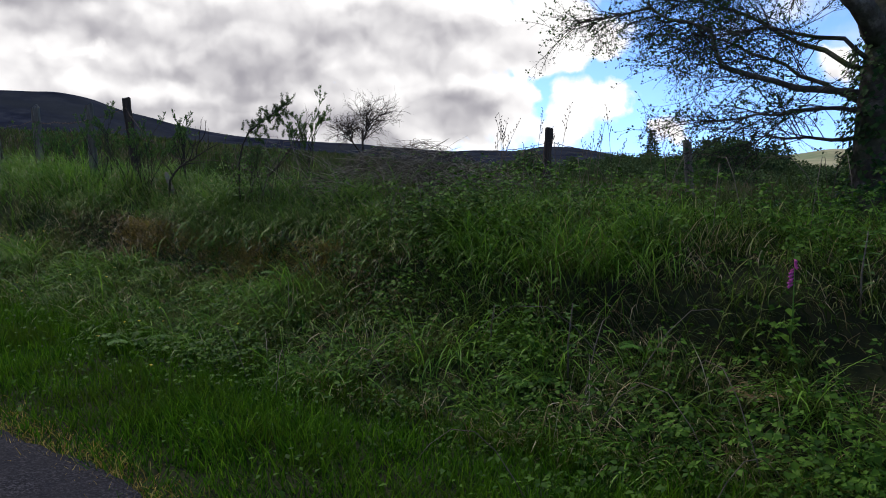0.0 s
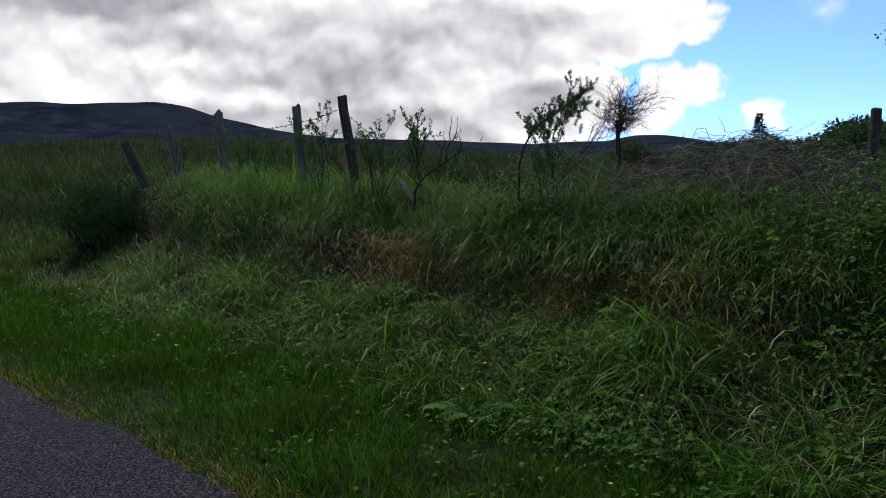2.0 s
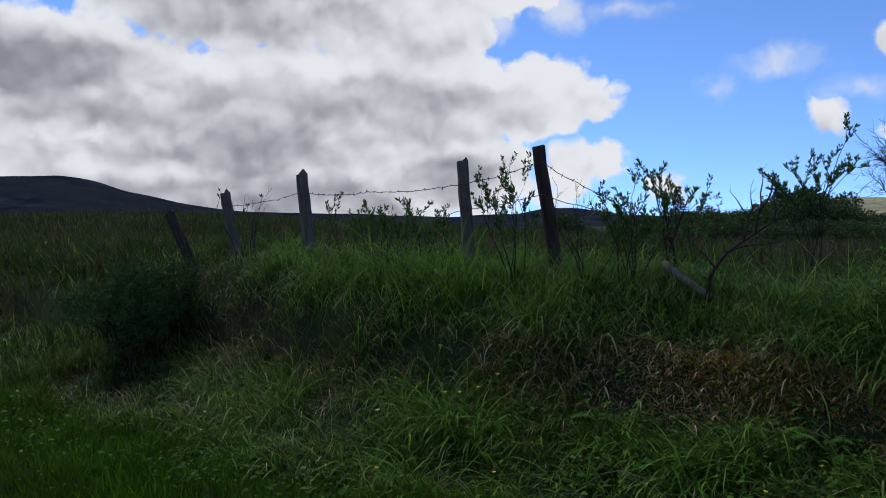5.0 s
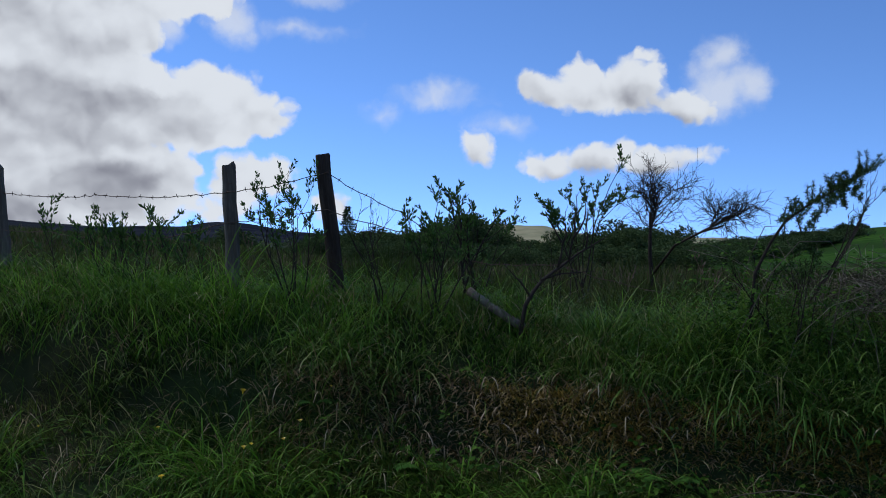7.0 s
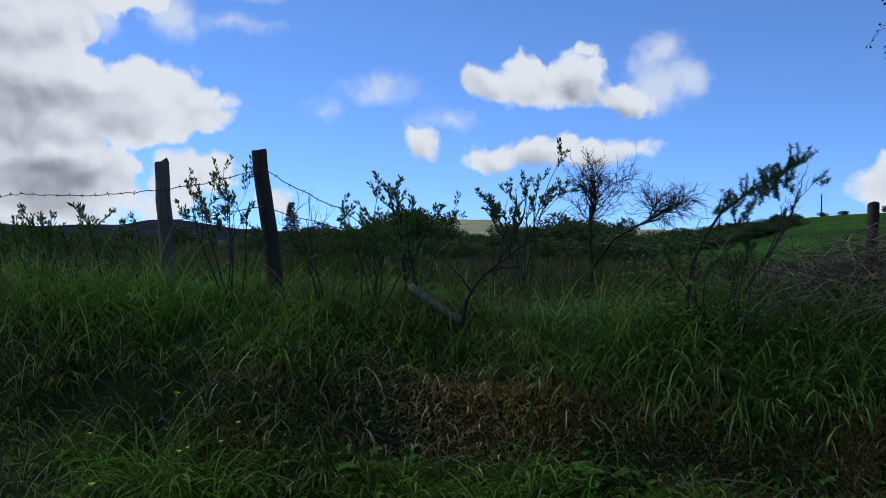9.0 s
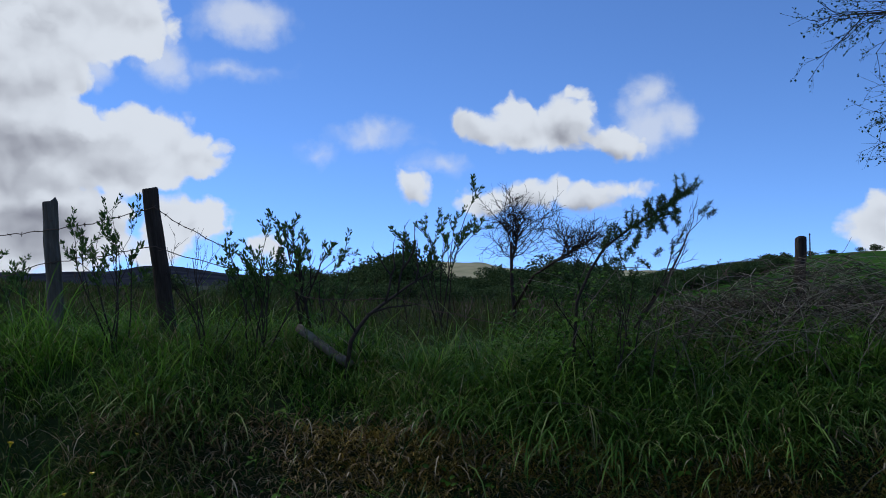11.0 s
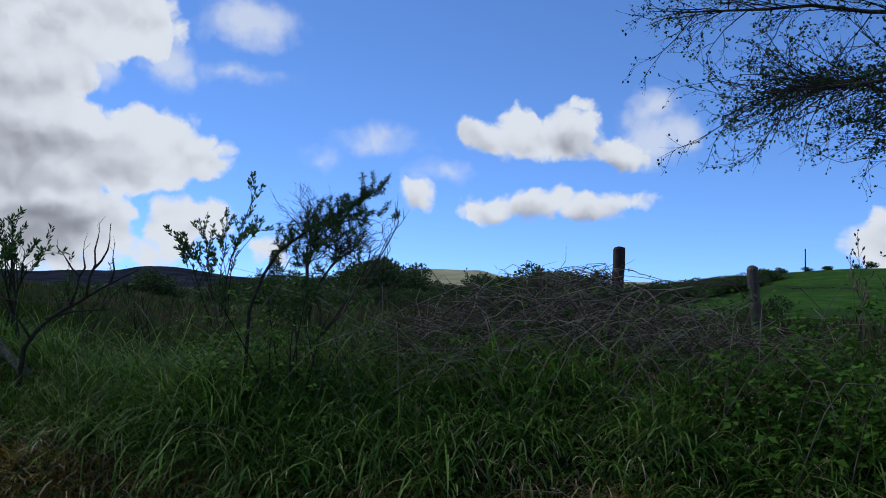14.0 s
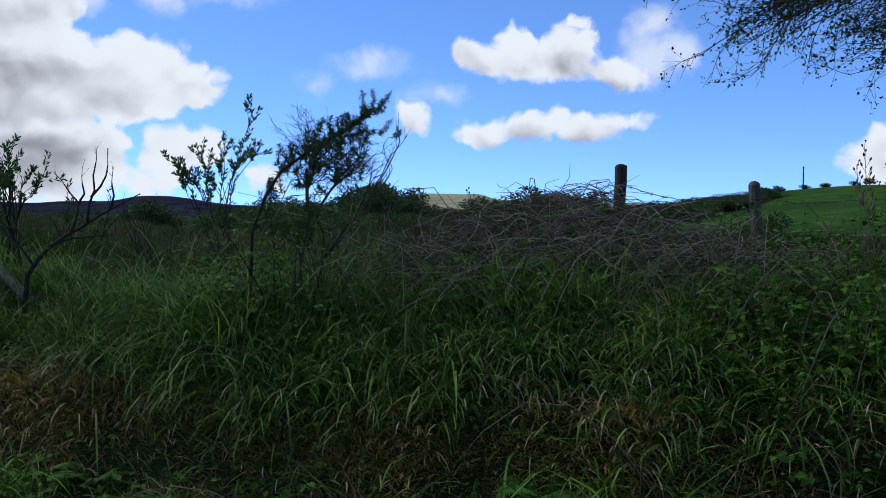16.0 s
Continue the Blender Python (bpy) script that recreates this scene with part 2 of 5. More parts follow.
BRAMBLE = material("bramble leaf", [(0.1, (0.011, 0.034, 0.004)), (0.5, (0.036, 0.092, 0.009)), (0.85, (0.092, 0.18, 0.022)), (1.0, (0.22, 0.30, 0.07))], 4, 0.6, 0.7, translucent=0.3, spec=0.06)
# Duller and browner than the bank grass; cloud shade is put into it.
SHADED_FIELD = material("rough field grass", [(0.15, (0.020, 0.030, 0.009)), (0.5, (0.054, 0.080, 0.020)), (0.8, (0.105, 0.128, 0.042)), (0.96, (0.22, 0.20, 0.10))], 0.7, 0.55, 0.6, translucent=0.3, patch=0.25, patch_ramp=(0.036, 0.062, 0.013), spec=0.06)
SERE = material("withered field grass", [(0.1, (0.04, 0.03, 0.02)), (0.5, (0.10, 0.078, 0.048)), (0.9, (0.20, 0.165, 0.10))], 2, 0.7, 0.7, translucent=0.2)
FERN = material("fern frond", [(0.1, (0.05, 0.13, 0.02)), (0.9, (0.12, 0.25, 0.05))], 4, 0.5, 0.6, translucent=0.35)
GORSE = material("gorse spines", [(0.1, (0.022, 0.045, 0.014)), (0.6, (0.055, 0.105, 0.028)), (1.0, (0.13, 0.20, 0.055))], 5, 0.55, 0.7, translucent=0.1)
WILLOW = material("willow leaf", [(0.1, (0.035, 0.075, 0.02)), (0.6, (0.07, 0.14, 0.035)), (1.0, (0.13, 0.19, 0.06))], 5, 0.45, 0.7, translucent=0.3)
TREE_LEAF = material("tree leaf", [(0.1, (0.015, 0.035, 0.012)), (0.6, (0.03, 0.07, 0.02)), (1.0, (0.08, 0.15, 0.03))], 5, 0.5, 0.7, translucent=0.3)
TWIG = material("twig bark", [(0.2, (0.014, 0.011, 0.010)), (0.8, (0.060, 0.050, 0.042))], 30, 0.85, 0.4, bump=0.4)
DEADWOOD = material("dead stem", [(0.1, (0.022, 0.017, 0.014)), (0.5, (0.085, 0.068, 0.052)), (0.95, (0.34, 0.30, 0.24))], 10, 0.75, 0.75)
BARK = material("tree bark", [(0.3, (0.025, 0.022, 0.018)), (0.55, (0.075, 0.066, 0.055)), (0.75, (0.22, 0.20, 0.17))], 9, 0.9, bump=0.8, bump_scale=25, patch=2.5, patch_ramp=(0.04, 0.05, 0.02))
POST = material("weathered post", [(0.25, (0.05, 0.042, 0.035)), (0.55, (0.13, 0.115, 0.095)), (0.8, (0.26, 0.24, 0.21))], 30, 0.9, bump=0.7, bump_scale=60, patch=4, patch_ramp=(0.16, 0.17, 0.13), stretch=(1, 1, 0.12))
POST_DARK = material("dark post", [(0.25, (0.022, 0.017, 0.014)), (0.55, (0.06, 0.048, 0.04)), (0.8, (0.13, 0.11, 0.09))], 30, 0.88, bump=0.8, bump_scale=60, patch=4, patch_ramp=(0.09, 0.06, 0.035), stretch=(1, 1, 0.12))
WIRE = material("rusty wire", [(0.2, (0.05, 0.035, 0.03)), (0.8, (0.16, 0.11, 0.085))], 80, 0.7)
EARTH = material("ground", [(0.2, (0.012, 0.011, 0.007)), (0.5, (0.020, 0.022, 0.010)), (0.8, (0.035, 0.042, 0.016))], 3.0, 0.95, bump=0.7, bump_scale=14, patch=0.35, patch_ramp=(0.030, 0.050, 0.016))
ASPHALT = material("asphalt", [(0.40, (0.007, 0.007, 0.009)), (0.5, (0.022, 0.021, 0.026)), (0.62, (0.095, 0.090, 0.100))], 80, 0.88, bump=0.9, bump_scale=90, patch=0.8, patch_ramp=(0.022, 0.021, 0.025))
YELLOW = material("buttercup petal", [(0.2, (0.75, 0.52, 0.02)), (0.8, (0.85, 0.66, 0.04))], 20, 0.3, spec=0.5)
PURPLE = material("foxglove bell", [(0.2, (0.32, 0.05, 0.22)), (0.8, (0.50, 0.11, 0.34))], 40, 0.5, translucent=0.3)
SEED = material("seed head", [(0.2, (0.08, 0.06, 0.045)), (0.8, (0.20, 0.15, 0.11))], 30, 0.8, 0.5)
# Distance haze and cloud shade are put into this dark blue-grey colour.
HAZY_MOOR = material("moorland", [(0.36, (0.0100, 0.0125, 0.0200)), (0.5, (0.0190, 0.0225, 0.0345)), (0.66, (0.040, 0.044, 0.052))], 0.022, 0.95, patch=0.005, patch_ramp=(0.026, 0.030, 0.034), spec=0.0)
KNOLL = material("dry moor grass", [(0.25, (0.20, 0.19, 0.10)), (0.55, (0.36, 0.33, 0.19)), (0.8, (0.46, 0.42, 0.26))], 0.05, 0.95, patch=0.02, patch_ramp=(0.16, 0.20, 0.10))
PASTURE = material("pasture", [(0.35, (0.018, 0.052, 0.006)), (0.5, (0.032, 0.082, 0.009)), (0.68, (0.066, 0.118, 0.017))], 0.35, 0.95, patch=0.05, patch_ramp=(0.024, 0.054, 0.009), spec=0.02)
WOODS = material("far foliage", [(0.1, (0.022, 0.042, 0.016)), (0.5, (0.054, 0.090, 0.031)), (0.9, (0.12, 0.165, 0.06))], 0.4, 0.8, 0.6, translucent=0.2)


# ---- mesh helpers ----
class Shape:
    """Vertices and faces gathered for one mesh."""

    def __init__(self):
        self.v, self.f = [], []

    def tube(self, pts, radii, sides=6, cap=True):
        pts = [Vector(p) for p in pts]
        base = len(self.v)
        n = len(pts)
        side = None
        for i, p in enumerate(pts):
            d = (pts[min(i + 1, n - 1)] - pts[max(i - 1, 0)]).normalized()
            if side is None:
                side = d.orthogonal().normalized()
            side = (side - d * side.dot(d)).normalized()
            up = d.cross(side)
            r = radii[i] if hasattr(radii, "__len__") else radii
            for k in range(sides):
                a = 2 * math.pi * k / sides
                self.v.append(p + (side * math.cos(a) + up * math.sin(a)) * r)
        for i in range(n - 1):
            for k in range(sides):
                a, b = base + i * sides + k, base + i * sides + (k + 1) % sides
                self.f.append((a, b, b + sides, a + sides))
        if cap:
            self.f.append(tuple(base + (n - 1) * sides + k for k in range(sides)))
            self.f.append(tuple(base + k for k in reversed(range(sides))))

    def leaf(self, at, way, up, length, width, fold=0.15):
        at, way = Vector(at), Vector(way).normalized()
        side = way.cross(Vector(up))
        side = side.normalized() if side.length > 1e-4 else way.orthogonal().normalized()
        nrm = side.cross(way)
        b = len(self.v)
        tip = at + way * length - nrm * length * 0.12
        mid = at + way * length * 0.45
        self.v += [at, mid + side * width / 2 + nrm * width * fold, tip, mid - side * width / 2 + nrm * width * fold, mid]
        self.f += [(b, b + 1, b + 4), (b + 1, b + 2, b + 4), (b + 2, b + 3, b + 4), (b + 3, b, b + 4)]

    def mesh(self, name, smooth=True):
        me = bpy.data.meshes.new(name)
        me.from_pydata([tuple(p) for p in self.v], [], self.f)
        if smooth:
            me.shade_smooth()
        return me


def part(name, shape, mat, parent=None, label=""):
    me = shape.mesh(name) if isinstance(shape, Shape) else shape
    me.materials.clear()
    me.materials.append(mat)
    ob = new(name, me)
    if parent is not None:
        base = parent.location if parent.parent is None else parent.parent.location
        me.transform(Matrix.Translation(-base))
        ob.parent = parent
    if label:
        tagged(ob, label)
    return ob


def array_mesh(name, verts, faces, smooth=True):
    """A mesh from a vertex array (n, 3) and a face array (m, k)."""
    me = bpy.data.meshes.new(name)
    verts, faces = np.asarray(verts, np.float32), np.asarray(faces, np.int32)
    m, k = faces.shape
    me.vertices.add(len(verts))
    me.vertices.foreach_set("co", verts.ravel())
    me.loops.add(m * k)
    me.loops.foreach_set("vertex_index", faces.ravel())
    me.polygons.add(m)
    me.polygons.foreach_set("loop_start", np.arange(0, m * k, k, dtype=np.int32))
    me.update(calc_edges=True)
    if smooth:
        me.shade_smooth()
    return me


rng = np.random.default_rng(7)


# ---- the lie of the land: u away from the road, v along it ----
NU, NV = (0.640, 0.768), (-0.768, 0.640)


def xy(u, v):
    return u * NU[0] + v * NV[0], u * NU[1] + v * NV[1]


def uv(x, y):
    return x * NU[0] + y * NU[1], x * NV[0] + y * NV[1]


def smooth(a, lo, hi):
    t = np.clip((a - lo) / (hi - lo), 0, 1)
    return t * t * (3 - 2 * t)


def waves(x, y, scale, seed):
    r = np.random.default_rng(seed)
    out = 0
    for k in range(6):
        a, f, p = r.uniform(0, 6.28), scale * r.uniform(0.6, 2.2), r.uniform(0, 6.28)
        out = out + np.sin((x * np.cos(a) + y * np.sin(a)) * f + p) / 6
    return out


PROFILE_U = [-4000, -60, -6, -4.2, -3.4, 1.86, 2.2, 3.4, 3.9, 4.3, 4.70, 4.86, 5.00, 5.3, 5.7, 6.2, 9, 20, 40, 80, 150, 400, 4000]
PROFILE_Z = [0, 0, 0.9, 0.5, -0.03, -0.03, -0.01, -0.06, -0.02, 0.14, 0.28, 0.40, 0.68, 0.85, 0.98, 1.03, 0.98, 0.74, 0.2, -0.9, -2.2, -3.0, -3.0]

HEATH_AZ = [-70, -50, -27, -21, -16.7, -12, -8, -3, 2, 6, 10]
HEATH_EL = [-2.0, 0.8, 1.2, 1.1, 0.85, 0.5, 0.3, 0.0, -0.4, -1.2, -2.0]


def land(x, y):
    u, v = uv(x, y)
    w = u - 0.22 * smooth(v, 10.0, 13.5) * smooth(u, 2.5, 4.0) * (1 - smooth(u, 7, 9))
    z = np.interp(w, PROFILE_U, PROFILE_Z)
    bank = smooth(u, 2.2, 4.2)
    z = z + bank * (0.085 * waves(x, y, 2.4, 3) + 0.045 * waves(x, y, 6.5, 4))
    # the bank stands higher beside the leaning posts
    z = z + 0.15 * smooth(v, 8.0, 10.5) * smooth(u, 5.0, 5.6) * (1 - smooth(u, 6.6, 9))
    z = z + smooth(u, 15, 60) * 0.35 * waves(x, y, 0.11, 5)
    # the field swells into a low heath towards the mountain
    far = np.hypot(x, y)
    crest = np.interp(np.degrees(np.arctan2(x, np.maximum(y, 0.01))), HEATH_AZ, HEATH_EL)
    top = 1.2 + 45 * np.tan(np.radians(crest)) - 2.5 * smooth(far, 48, 120)
    k = smooth(far, 13, 45) * smooth(u, 6, 14) * (y > 0)
    return np.maximum(z, z + (top - z) * k)


def ground():
    def axis(lo, hi, step, reach):
        mid = list(np.arange(lo, hi + 1e-6, step))
        out, d, a = [], step, hi
        while a < reach:
            d *= 1.25
            a += d
            out.append(a)
        back, d, a = [], step, lo
        while a > -reach:
            d *= 1.25
            a -= d
            back.append(a)
        return np.array(back[::-1] + mid + out)
    us, vs = axis(-5, 9, 0.1, 3800), axis(-3, 18, 0.12, 3800)
    U, V = np.meshgrid(us, vs, indexing="ij")
    X, Y = xy(U, V)
    Z = land(X, Y)
    n, m = U.shape
    i = np.arange(n * m).reshape(n, m)
    f = np.stack([i[:-1, :-1], i[1:, :-1], i[1:, 1:], i[:-1, 1:]], -1).reshape(-1, 4)
    g = part("ground", array_mesh("ground", np.stack([X, Y, Z], -1).reshape(-1, 3), f), EARTH)
    tagged(g, "grassy roadside bank and rough field running to the hills", "ground", kind="structure")


def road():
    s = Shape()
    vs = np.concatenate([np.arange(-60, -4, 4), np.arange(-4, 16, 0.08), np.arange(16, 200, 4)])
    us = [-3.3, -3.1, -2.2, -1.2, -0.2, 0.6, 1.2, 1.7, 1.88]
    r = np.random.default_rng(3)
    for v in vs:
        edge = 0.05 * math.sin(v * 2.1) + 0.03 * math.sin(v * 5.3 + 1) + r.normal(0, 0.014)
        for k, u in enumerate(us):
            uu = u + edge * (k / (len(us) - 1)) ** 4
            x, y = xy(uu, v)
            s.v.append((x, y, 0.012 - 0.002 * abs(u + 0.7) + r.normal(0, 0.0012)))
        x, y = xy(us[-1] + 0.06 + edge, v)
        s.v.append((x, y, -0.05))
    k = len(us) + 1
    for a in range(len(vs) - 1):
        for b in range(k - 1):
            s.f.append((a * k + b, a * k + b + 1, (a + 1) * k + b + 1, (a + 1) * k + b))
    tagged(part("road", s, ASPHALT), "worn grey tarmac lane with a crumbling grassy edge", "road", kind="structure")


# ---- hills ----
def hill(name, crest, dist, mat, label, foot=0.35, base=-3.0, rough=1.0, seed=1):
    """A hill whose crest runs round the viewer at a distance, given by azimuth and elevation in degrees, with a slope before and behind it."""
    az = np.arange(crest[0][0], crest[-1][0] + 0.01, 0.25)
    el = np.interp(az, [c[0] for c in crest], [c[1] for c in crest])
    ker = np.array([1, 2, 3, 2, 1]) / 9
    el = np.convolve(np.pad(el, 2, "edge"), ker, "valid")
    depth = np.array([1 - foot, 1 - foot * 0.8, 1 - foot * 0.6, 1 - foot * 0.42, 1 - foot * 0.27, 1 - foot * 0.15, 1 - foot * 0.06, 1.0, 1.06, 1.2, 1.5])
    rise = np.array([0.0, 0.10, 0.25, 0.44, 0.64, 0.82, 0.95, 1.0, 0.97, 0.7, 0.0])
    A, D = np.meshgrid(np.radians(az), depth * dist, indexing="ij")
    X, Y = D * np.sin(A), D * np.cos(A)
    top = 1.5 + dist * np.tan(np.radians(el))[:, None]
    Z = base + (top - base) * rise[None, :]
    Z = Z + (rough * dist / 300) * (waves(X, Y, 30 / dist, seed) + 0.5 * waves(X, Y, 90 / dist, seed + 1)) * np.where(rise > 0, 0.6, 0)[None, :]
    n, m = X.shape
    i = np.arange(n * m).reshape(n, m)
    f = np.stack([i[:-1, :-1], i[:-1, 1:], i[1:, 1:], i[1:, :-1]], -1).reshape(-1, 4)
    ob = part(name, array_mesh(name, np.stack([X, Y, Z], -1).reshape(-1, 3), f), mat)
    return tagged(ob, label, "hill", kind="structure")


MOUNTAIN = [(-75, 1.5), (-55, 2.6), (-40, 3.2), (-34, 3.4), (-28.8, 3.5), (-24.4, 3.58), (-22, 3.08), (-20.3, 2.5), (-17.7, 1.93), (-15, 1.48), (-12.8, 1.22),
            (-8.4, 0.95), (-3.2, 0.75), (0.5, 0.62), (2.8, 0.78), (4.8, 0.72), (6.5, 1.02), (8.4, 1.0), (10, 0.72), (12, 0.45), (16, 0.3), (22, 0.2), (40, 0.2)]
hill("mountain_backdrop", MOUNTAIN, 1500, HAZY_MOOR, "dark heather mountain with blue haze and cloud shade in its colour", seed=11)
hill("moor_backdrop", [(15, -0.2), (19, 0.35), (22, 0.75), (23.5, 1.02), (24.5, 1.2), (26.5, 1.22), (28.2, 1.25), (29.2, 0.9), (32, 0.6), (40, 0.5), (50, 0.2)], 560, KNOLL,
     "sunlit straw-coloured moorland knoll", seed=21)
hill("pasture_hill", [(33, -0.3), (37, 0.15), (40, 0.42), (43, 0.58), (45.7, 1.15), (47.7, 1.38), (50.5, 1.58), (54, 1.6), (65, 1.5), (90, 1.0), (115, 0.2)], 210, PASTURE,
     "bright green pasture hillside behind the fence", foot=0.74, base=-1.6, rough=0.35, seed=31)
ground()
road()


# ---- grass ----
def blades(name, u, v, length, width, lean, droop, mat, label, sink=0.02, height=None, segs=3):
    """Grass blades as tapering bent strips standing at (u, v); lean in radians, droop bends the tip down; kind stuff."""
    n = len(u)
    x, y = xy(u, v)
    length = length * (0.78 + 0.45 * waves(x, y, 3.2, 21) + 0.35 * waves(x, y, 8.0, 22))
    z = land(x, y) - sink if height is None else height
    # the turf is short before the fallen log
    length = np.where((u > 4.9) & (u < 5.65) & (v > 8.2) & (v < 9.1), np.minimum(length, 0.24), length)
    heading = rng.uniform(0, 2 * math.pi, n)
    # blades hang a little down the slope, towards the road
    hx, hy = np.cos(heading) - 0.45 * NU[0], np.sin(heading) - 0.45 * NU[1]
    hn = np.hypot(hx, hy) + 1e-6
    hx, hy = hx / hn, hy / hn
    face = rng.uniform(0, 2 * math.pi, n)
    face = np.where(rng.random(n) < 0.6, np.arctan2(hy, hx) + math.pi / 2, face)
    wx, wy = np.cos(face), np.sin(face)
    rows = []
    px, py, pz = x, y, z
    for k in range(segs + 1):
        t = k / segs
        if k < segs:
            w = width * (1 - 0.25 * t) * (0.7 if k == 0 else 1)
            rows.append(np.stack([px - wx * w / 2, py - wy * w / 2, pz], -1))
            rows.append(np.stack([px + wx * w / 2, py + wy * w / 2, pz], -1))
        else:
            rows.append(np.stack([px, py, pz], -1))
        ang = lean + droop * (t + 0.5 / segs)
        step = length / segs
        px = px + hx * np.sin(ang) * step
        py = py + hy * np.sin(ang) * step
        pz = pz + np.cos(ang) * step
    V = np.stack(rows, 1)
    k = V.shape[1]
    base = (np.arange(n) * k)[:, None]
    tris = []
    for s in range(segs - 1):
        tris += [(2 * s, 2 * s + 1, 2 * s + 3), (2 * s, 2 * s + 3, 2 * s + 2)]
    s = segs - 1
    tris.append((2 * s, 2 * s + 1, 2 * s + 2))
    F = (base[:, None, :] + np.array(tris)[None]).reshape(-1, 3)
    ob = part(name, array_mesh(name, V.reshape(-1, 3), F), mat)
    return tagged(ob, label, "grass", kind="stuff")


def field(n, u0, u1, v0, v1, clump=0.0, per=30):
    """Random places in a stretch, partly gathered into clumps."""
    u, v = rng.uniform(u0, u1, n), rng.uniform(v0, v1, n)
    if clump:
        c = max(1, n // per)
        cu, cv = rng.uniform(u0, u1, c), rng.uniform(v0, v1, c)
        k = rng.integers(0, c, n)
        m = rng.random(n) < clump
        u = np.where(m, cu[k] + rng.normal(0, 0.07, n), u)
        v = np.where(m, cv[k] + rng.normal(0, 0.07, n), v)
    return u, v


def U(a, b, n):
    return rng.uniform(a, b, n)


n = 72000
u, v = field(n, 1.92, 3.8, -1, 15, 0.4)
h = 0.5 + 0.5 * smooth(u, 1.9, 2.6)
blades("verge_grass", u, v, U(0.08, 0.30, n) * h, U(0.004, 0.008, n), U(0.05, 0.5, n), U(0.2, 1.3, n), VERGE, "lush green verge grass beside the lane")
n = 16000
u, v = field(n, 1.80, 2.12, -1, 15, 0.5)
blades("edge_grass", u, v, U(0.03, 0.13, n), U(0.003, 0.005, n), U(0.2, 0.8, n), U(0.2, 1.3, n), MOSS, "short yellowed grass along the tarmac edge")
n = 52000
u, v = field(n, 3.5, 6.3, -1, 16, 0.7, 60)
brown = (u > 4.55) & (u < 5.2) & (v > 5.5) & (v < 9.6) & (waves(u * 2, v, 3.0, 9) > -0.1)
u, v = u[~brown], v[~brown]
n = len(u)
blades("bank_grass", u, v, U(0.12, 0.36, n), U(0.004, 0.009, n), U(0.05, 0.6, n), U(0.4, 2.0, n), GRASS, "long drooping dark green grass on the bank")
n = 7000
u, v = field(n, 4.66, 5.08, 0, 14, 0.3, 30)
blades("face_grass", u, v, U(0.08, 0.22, n), U(0.004, 0.007, n), U(0.3, 1.1, n), U(0.4, 1.8, n), GRASS, "short matted grass on the steep bank face")
n = 6000
u, v = field(n, 3.6, 6.2, 0, 14, 0.7, 30)
blades("dead_grass", u, v, U(0.2, 0.5, n), U(0.003, 0.006, n), U(0.1, 0.7, n), U(0.6, 2.2, n), STRAW, "withered straw-coloured grass blades on the bank")
n = 70000
u, v = field(n, 6.2, 12, -4, 20, 0.6, 40)
blades("field_grass", u, v, U(0.15, 0.40, n), U(0.005, 0.010, n), U(0.05, 0.4, n), U(0.2, 1.3, n), SHADED_FIELD, "rough field grass behind the fence")
n = 70000
u = 12 + 60 * rng.random(n) ** 1.8
v = rng.uniform(-1, 1, n) * (8 + u * 1.1) + 4
blades("far_field_grass", u, v, U(0.2, 0.5, n), 0.010 + 0.0012 * u, U(0.05, 0.3, n), U(0.2, 1.0, n), SHADED_FIELD, "distant rushy field grass")
n = 26000
u = 9 + 40 * rng.random(n) ** 1.5
v = rng.uniform(-0.6, 1, n) * (6 + u * 1.2) + 4
blades("brown_field_grass", u, v, U(0.2, 0.45, n), 0.004 + 0.0008 * u, U(0.05, 0.3, n), U(0.2, 1.0, n), SERE, "last year's brown grass standing in the rough field")
n = 40000
u = rng.uniform(1.8, 8, n)
v = 15 + 35 * rng.random(n) ** 1.6
blades("lane_side_grass", u, v, U(0.2, 0.5, n), U(0.008, 0.016, n), U(0.05, 0.5, n), U(0.3, 1.5, n), GRASS, "tall grass further along the lane bank")


def tussocks(name, places, per, length, mat, label, spread=0.10, lean=(0.1, 0.7), droop=(0.8, 2.4), width=(0.004, 0.0085)):
    """Fans of long blades that spring from one root and hang over."""
    us, vs, ln = [], [], []
    for pu, pv, size in places:
        k = int(per * size)
        us.append(rng.normal(pu, spread * size, k))
        vs.append(rng.normal(pv, spread * size * 1.3, k))
        ln.append(rng.uniform(*length, k) * size)
    us, vs, ln = np.concatenate(us), np.concatenate(vs), np.concatenate(ln)
    m = len(us)
    return blades(name, us, vs, ln, U(*width, m), U(*lean, m), U(*droop, m), mat, label, segs=5)


def spots(k, u0, u1, v0, v1, s0=0.7, s1=1.25):
    return [(rng.uniform(u0, u1), rng.uniform(v0, v1), rng.uniform(s0, s1)) for _ in range(k)]


tussocks("bank_tussocks", spots(105, 3.5, 4.7, 0.2, 13), 70, (0.34, 0.66), LUSH, "drooping tussocks of long green grass on the lower bank", spread=0.07, lean=(0.1, 0.9), droop=(1.0, 2.6), width=(0.005, 0.011))
tussocks("crest_tussocks", spots(75, 5.3, 6.4, 0.2, 14) + [(5.5, 10.5, 1.8), (5.45, 11.1, 1.8), (5.6, 11.6, 1.6), (5.4, 9.9, 1.4), (5.4, 12.2, 1.5), (5.3, 8.6, 1.2), (5.4, 7.6, 1.2), (5.0, 3.2, 1.5), (5.1, 3.7, 1.5), (5.2, 2.7, 1.4), (5.2, 4.0, 1.3)],
         170, (0.30, 0.58), LUSH, "lush hanging tussocks along the crest of the bank", spread=0.13, width=(0.003, 0.0065))
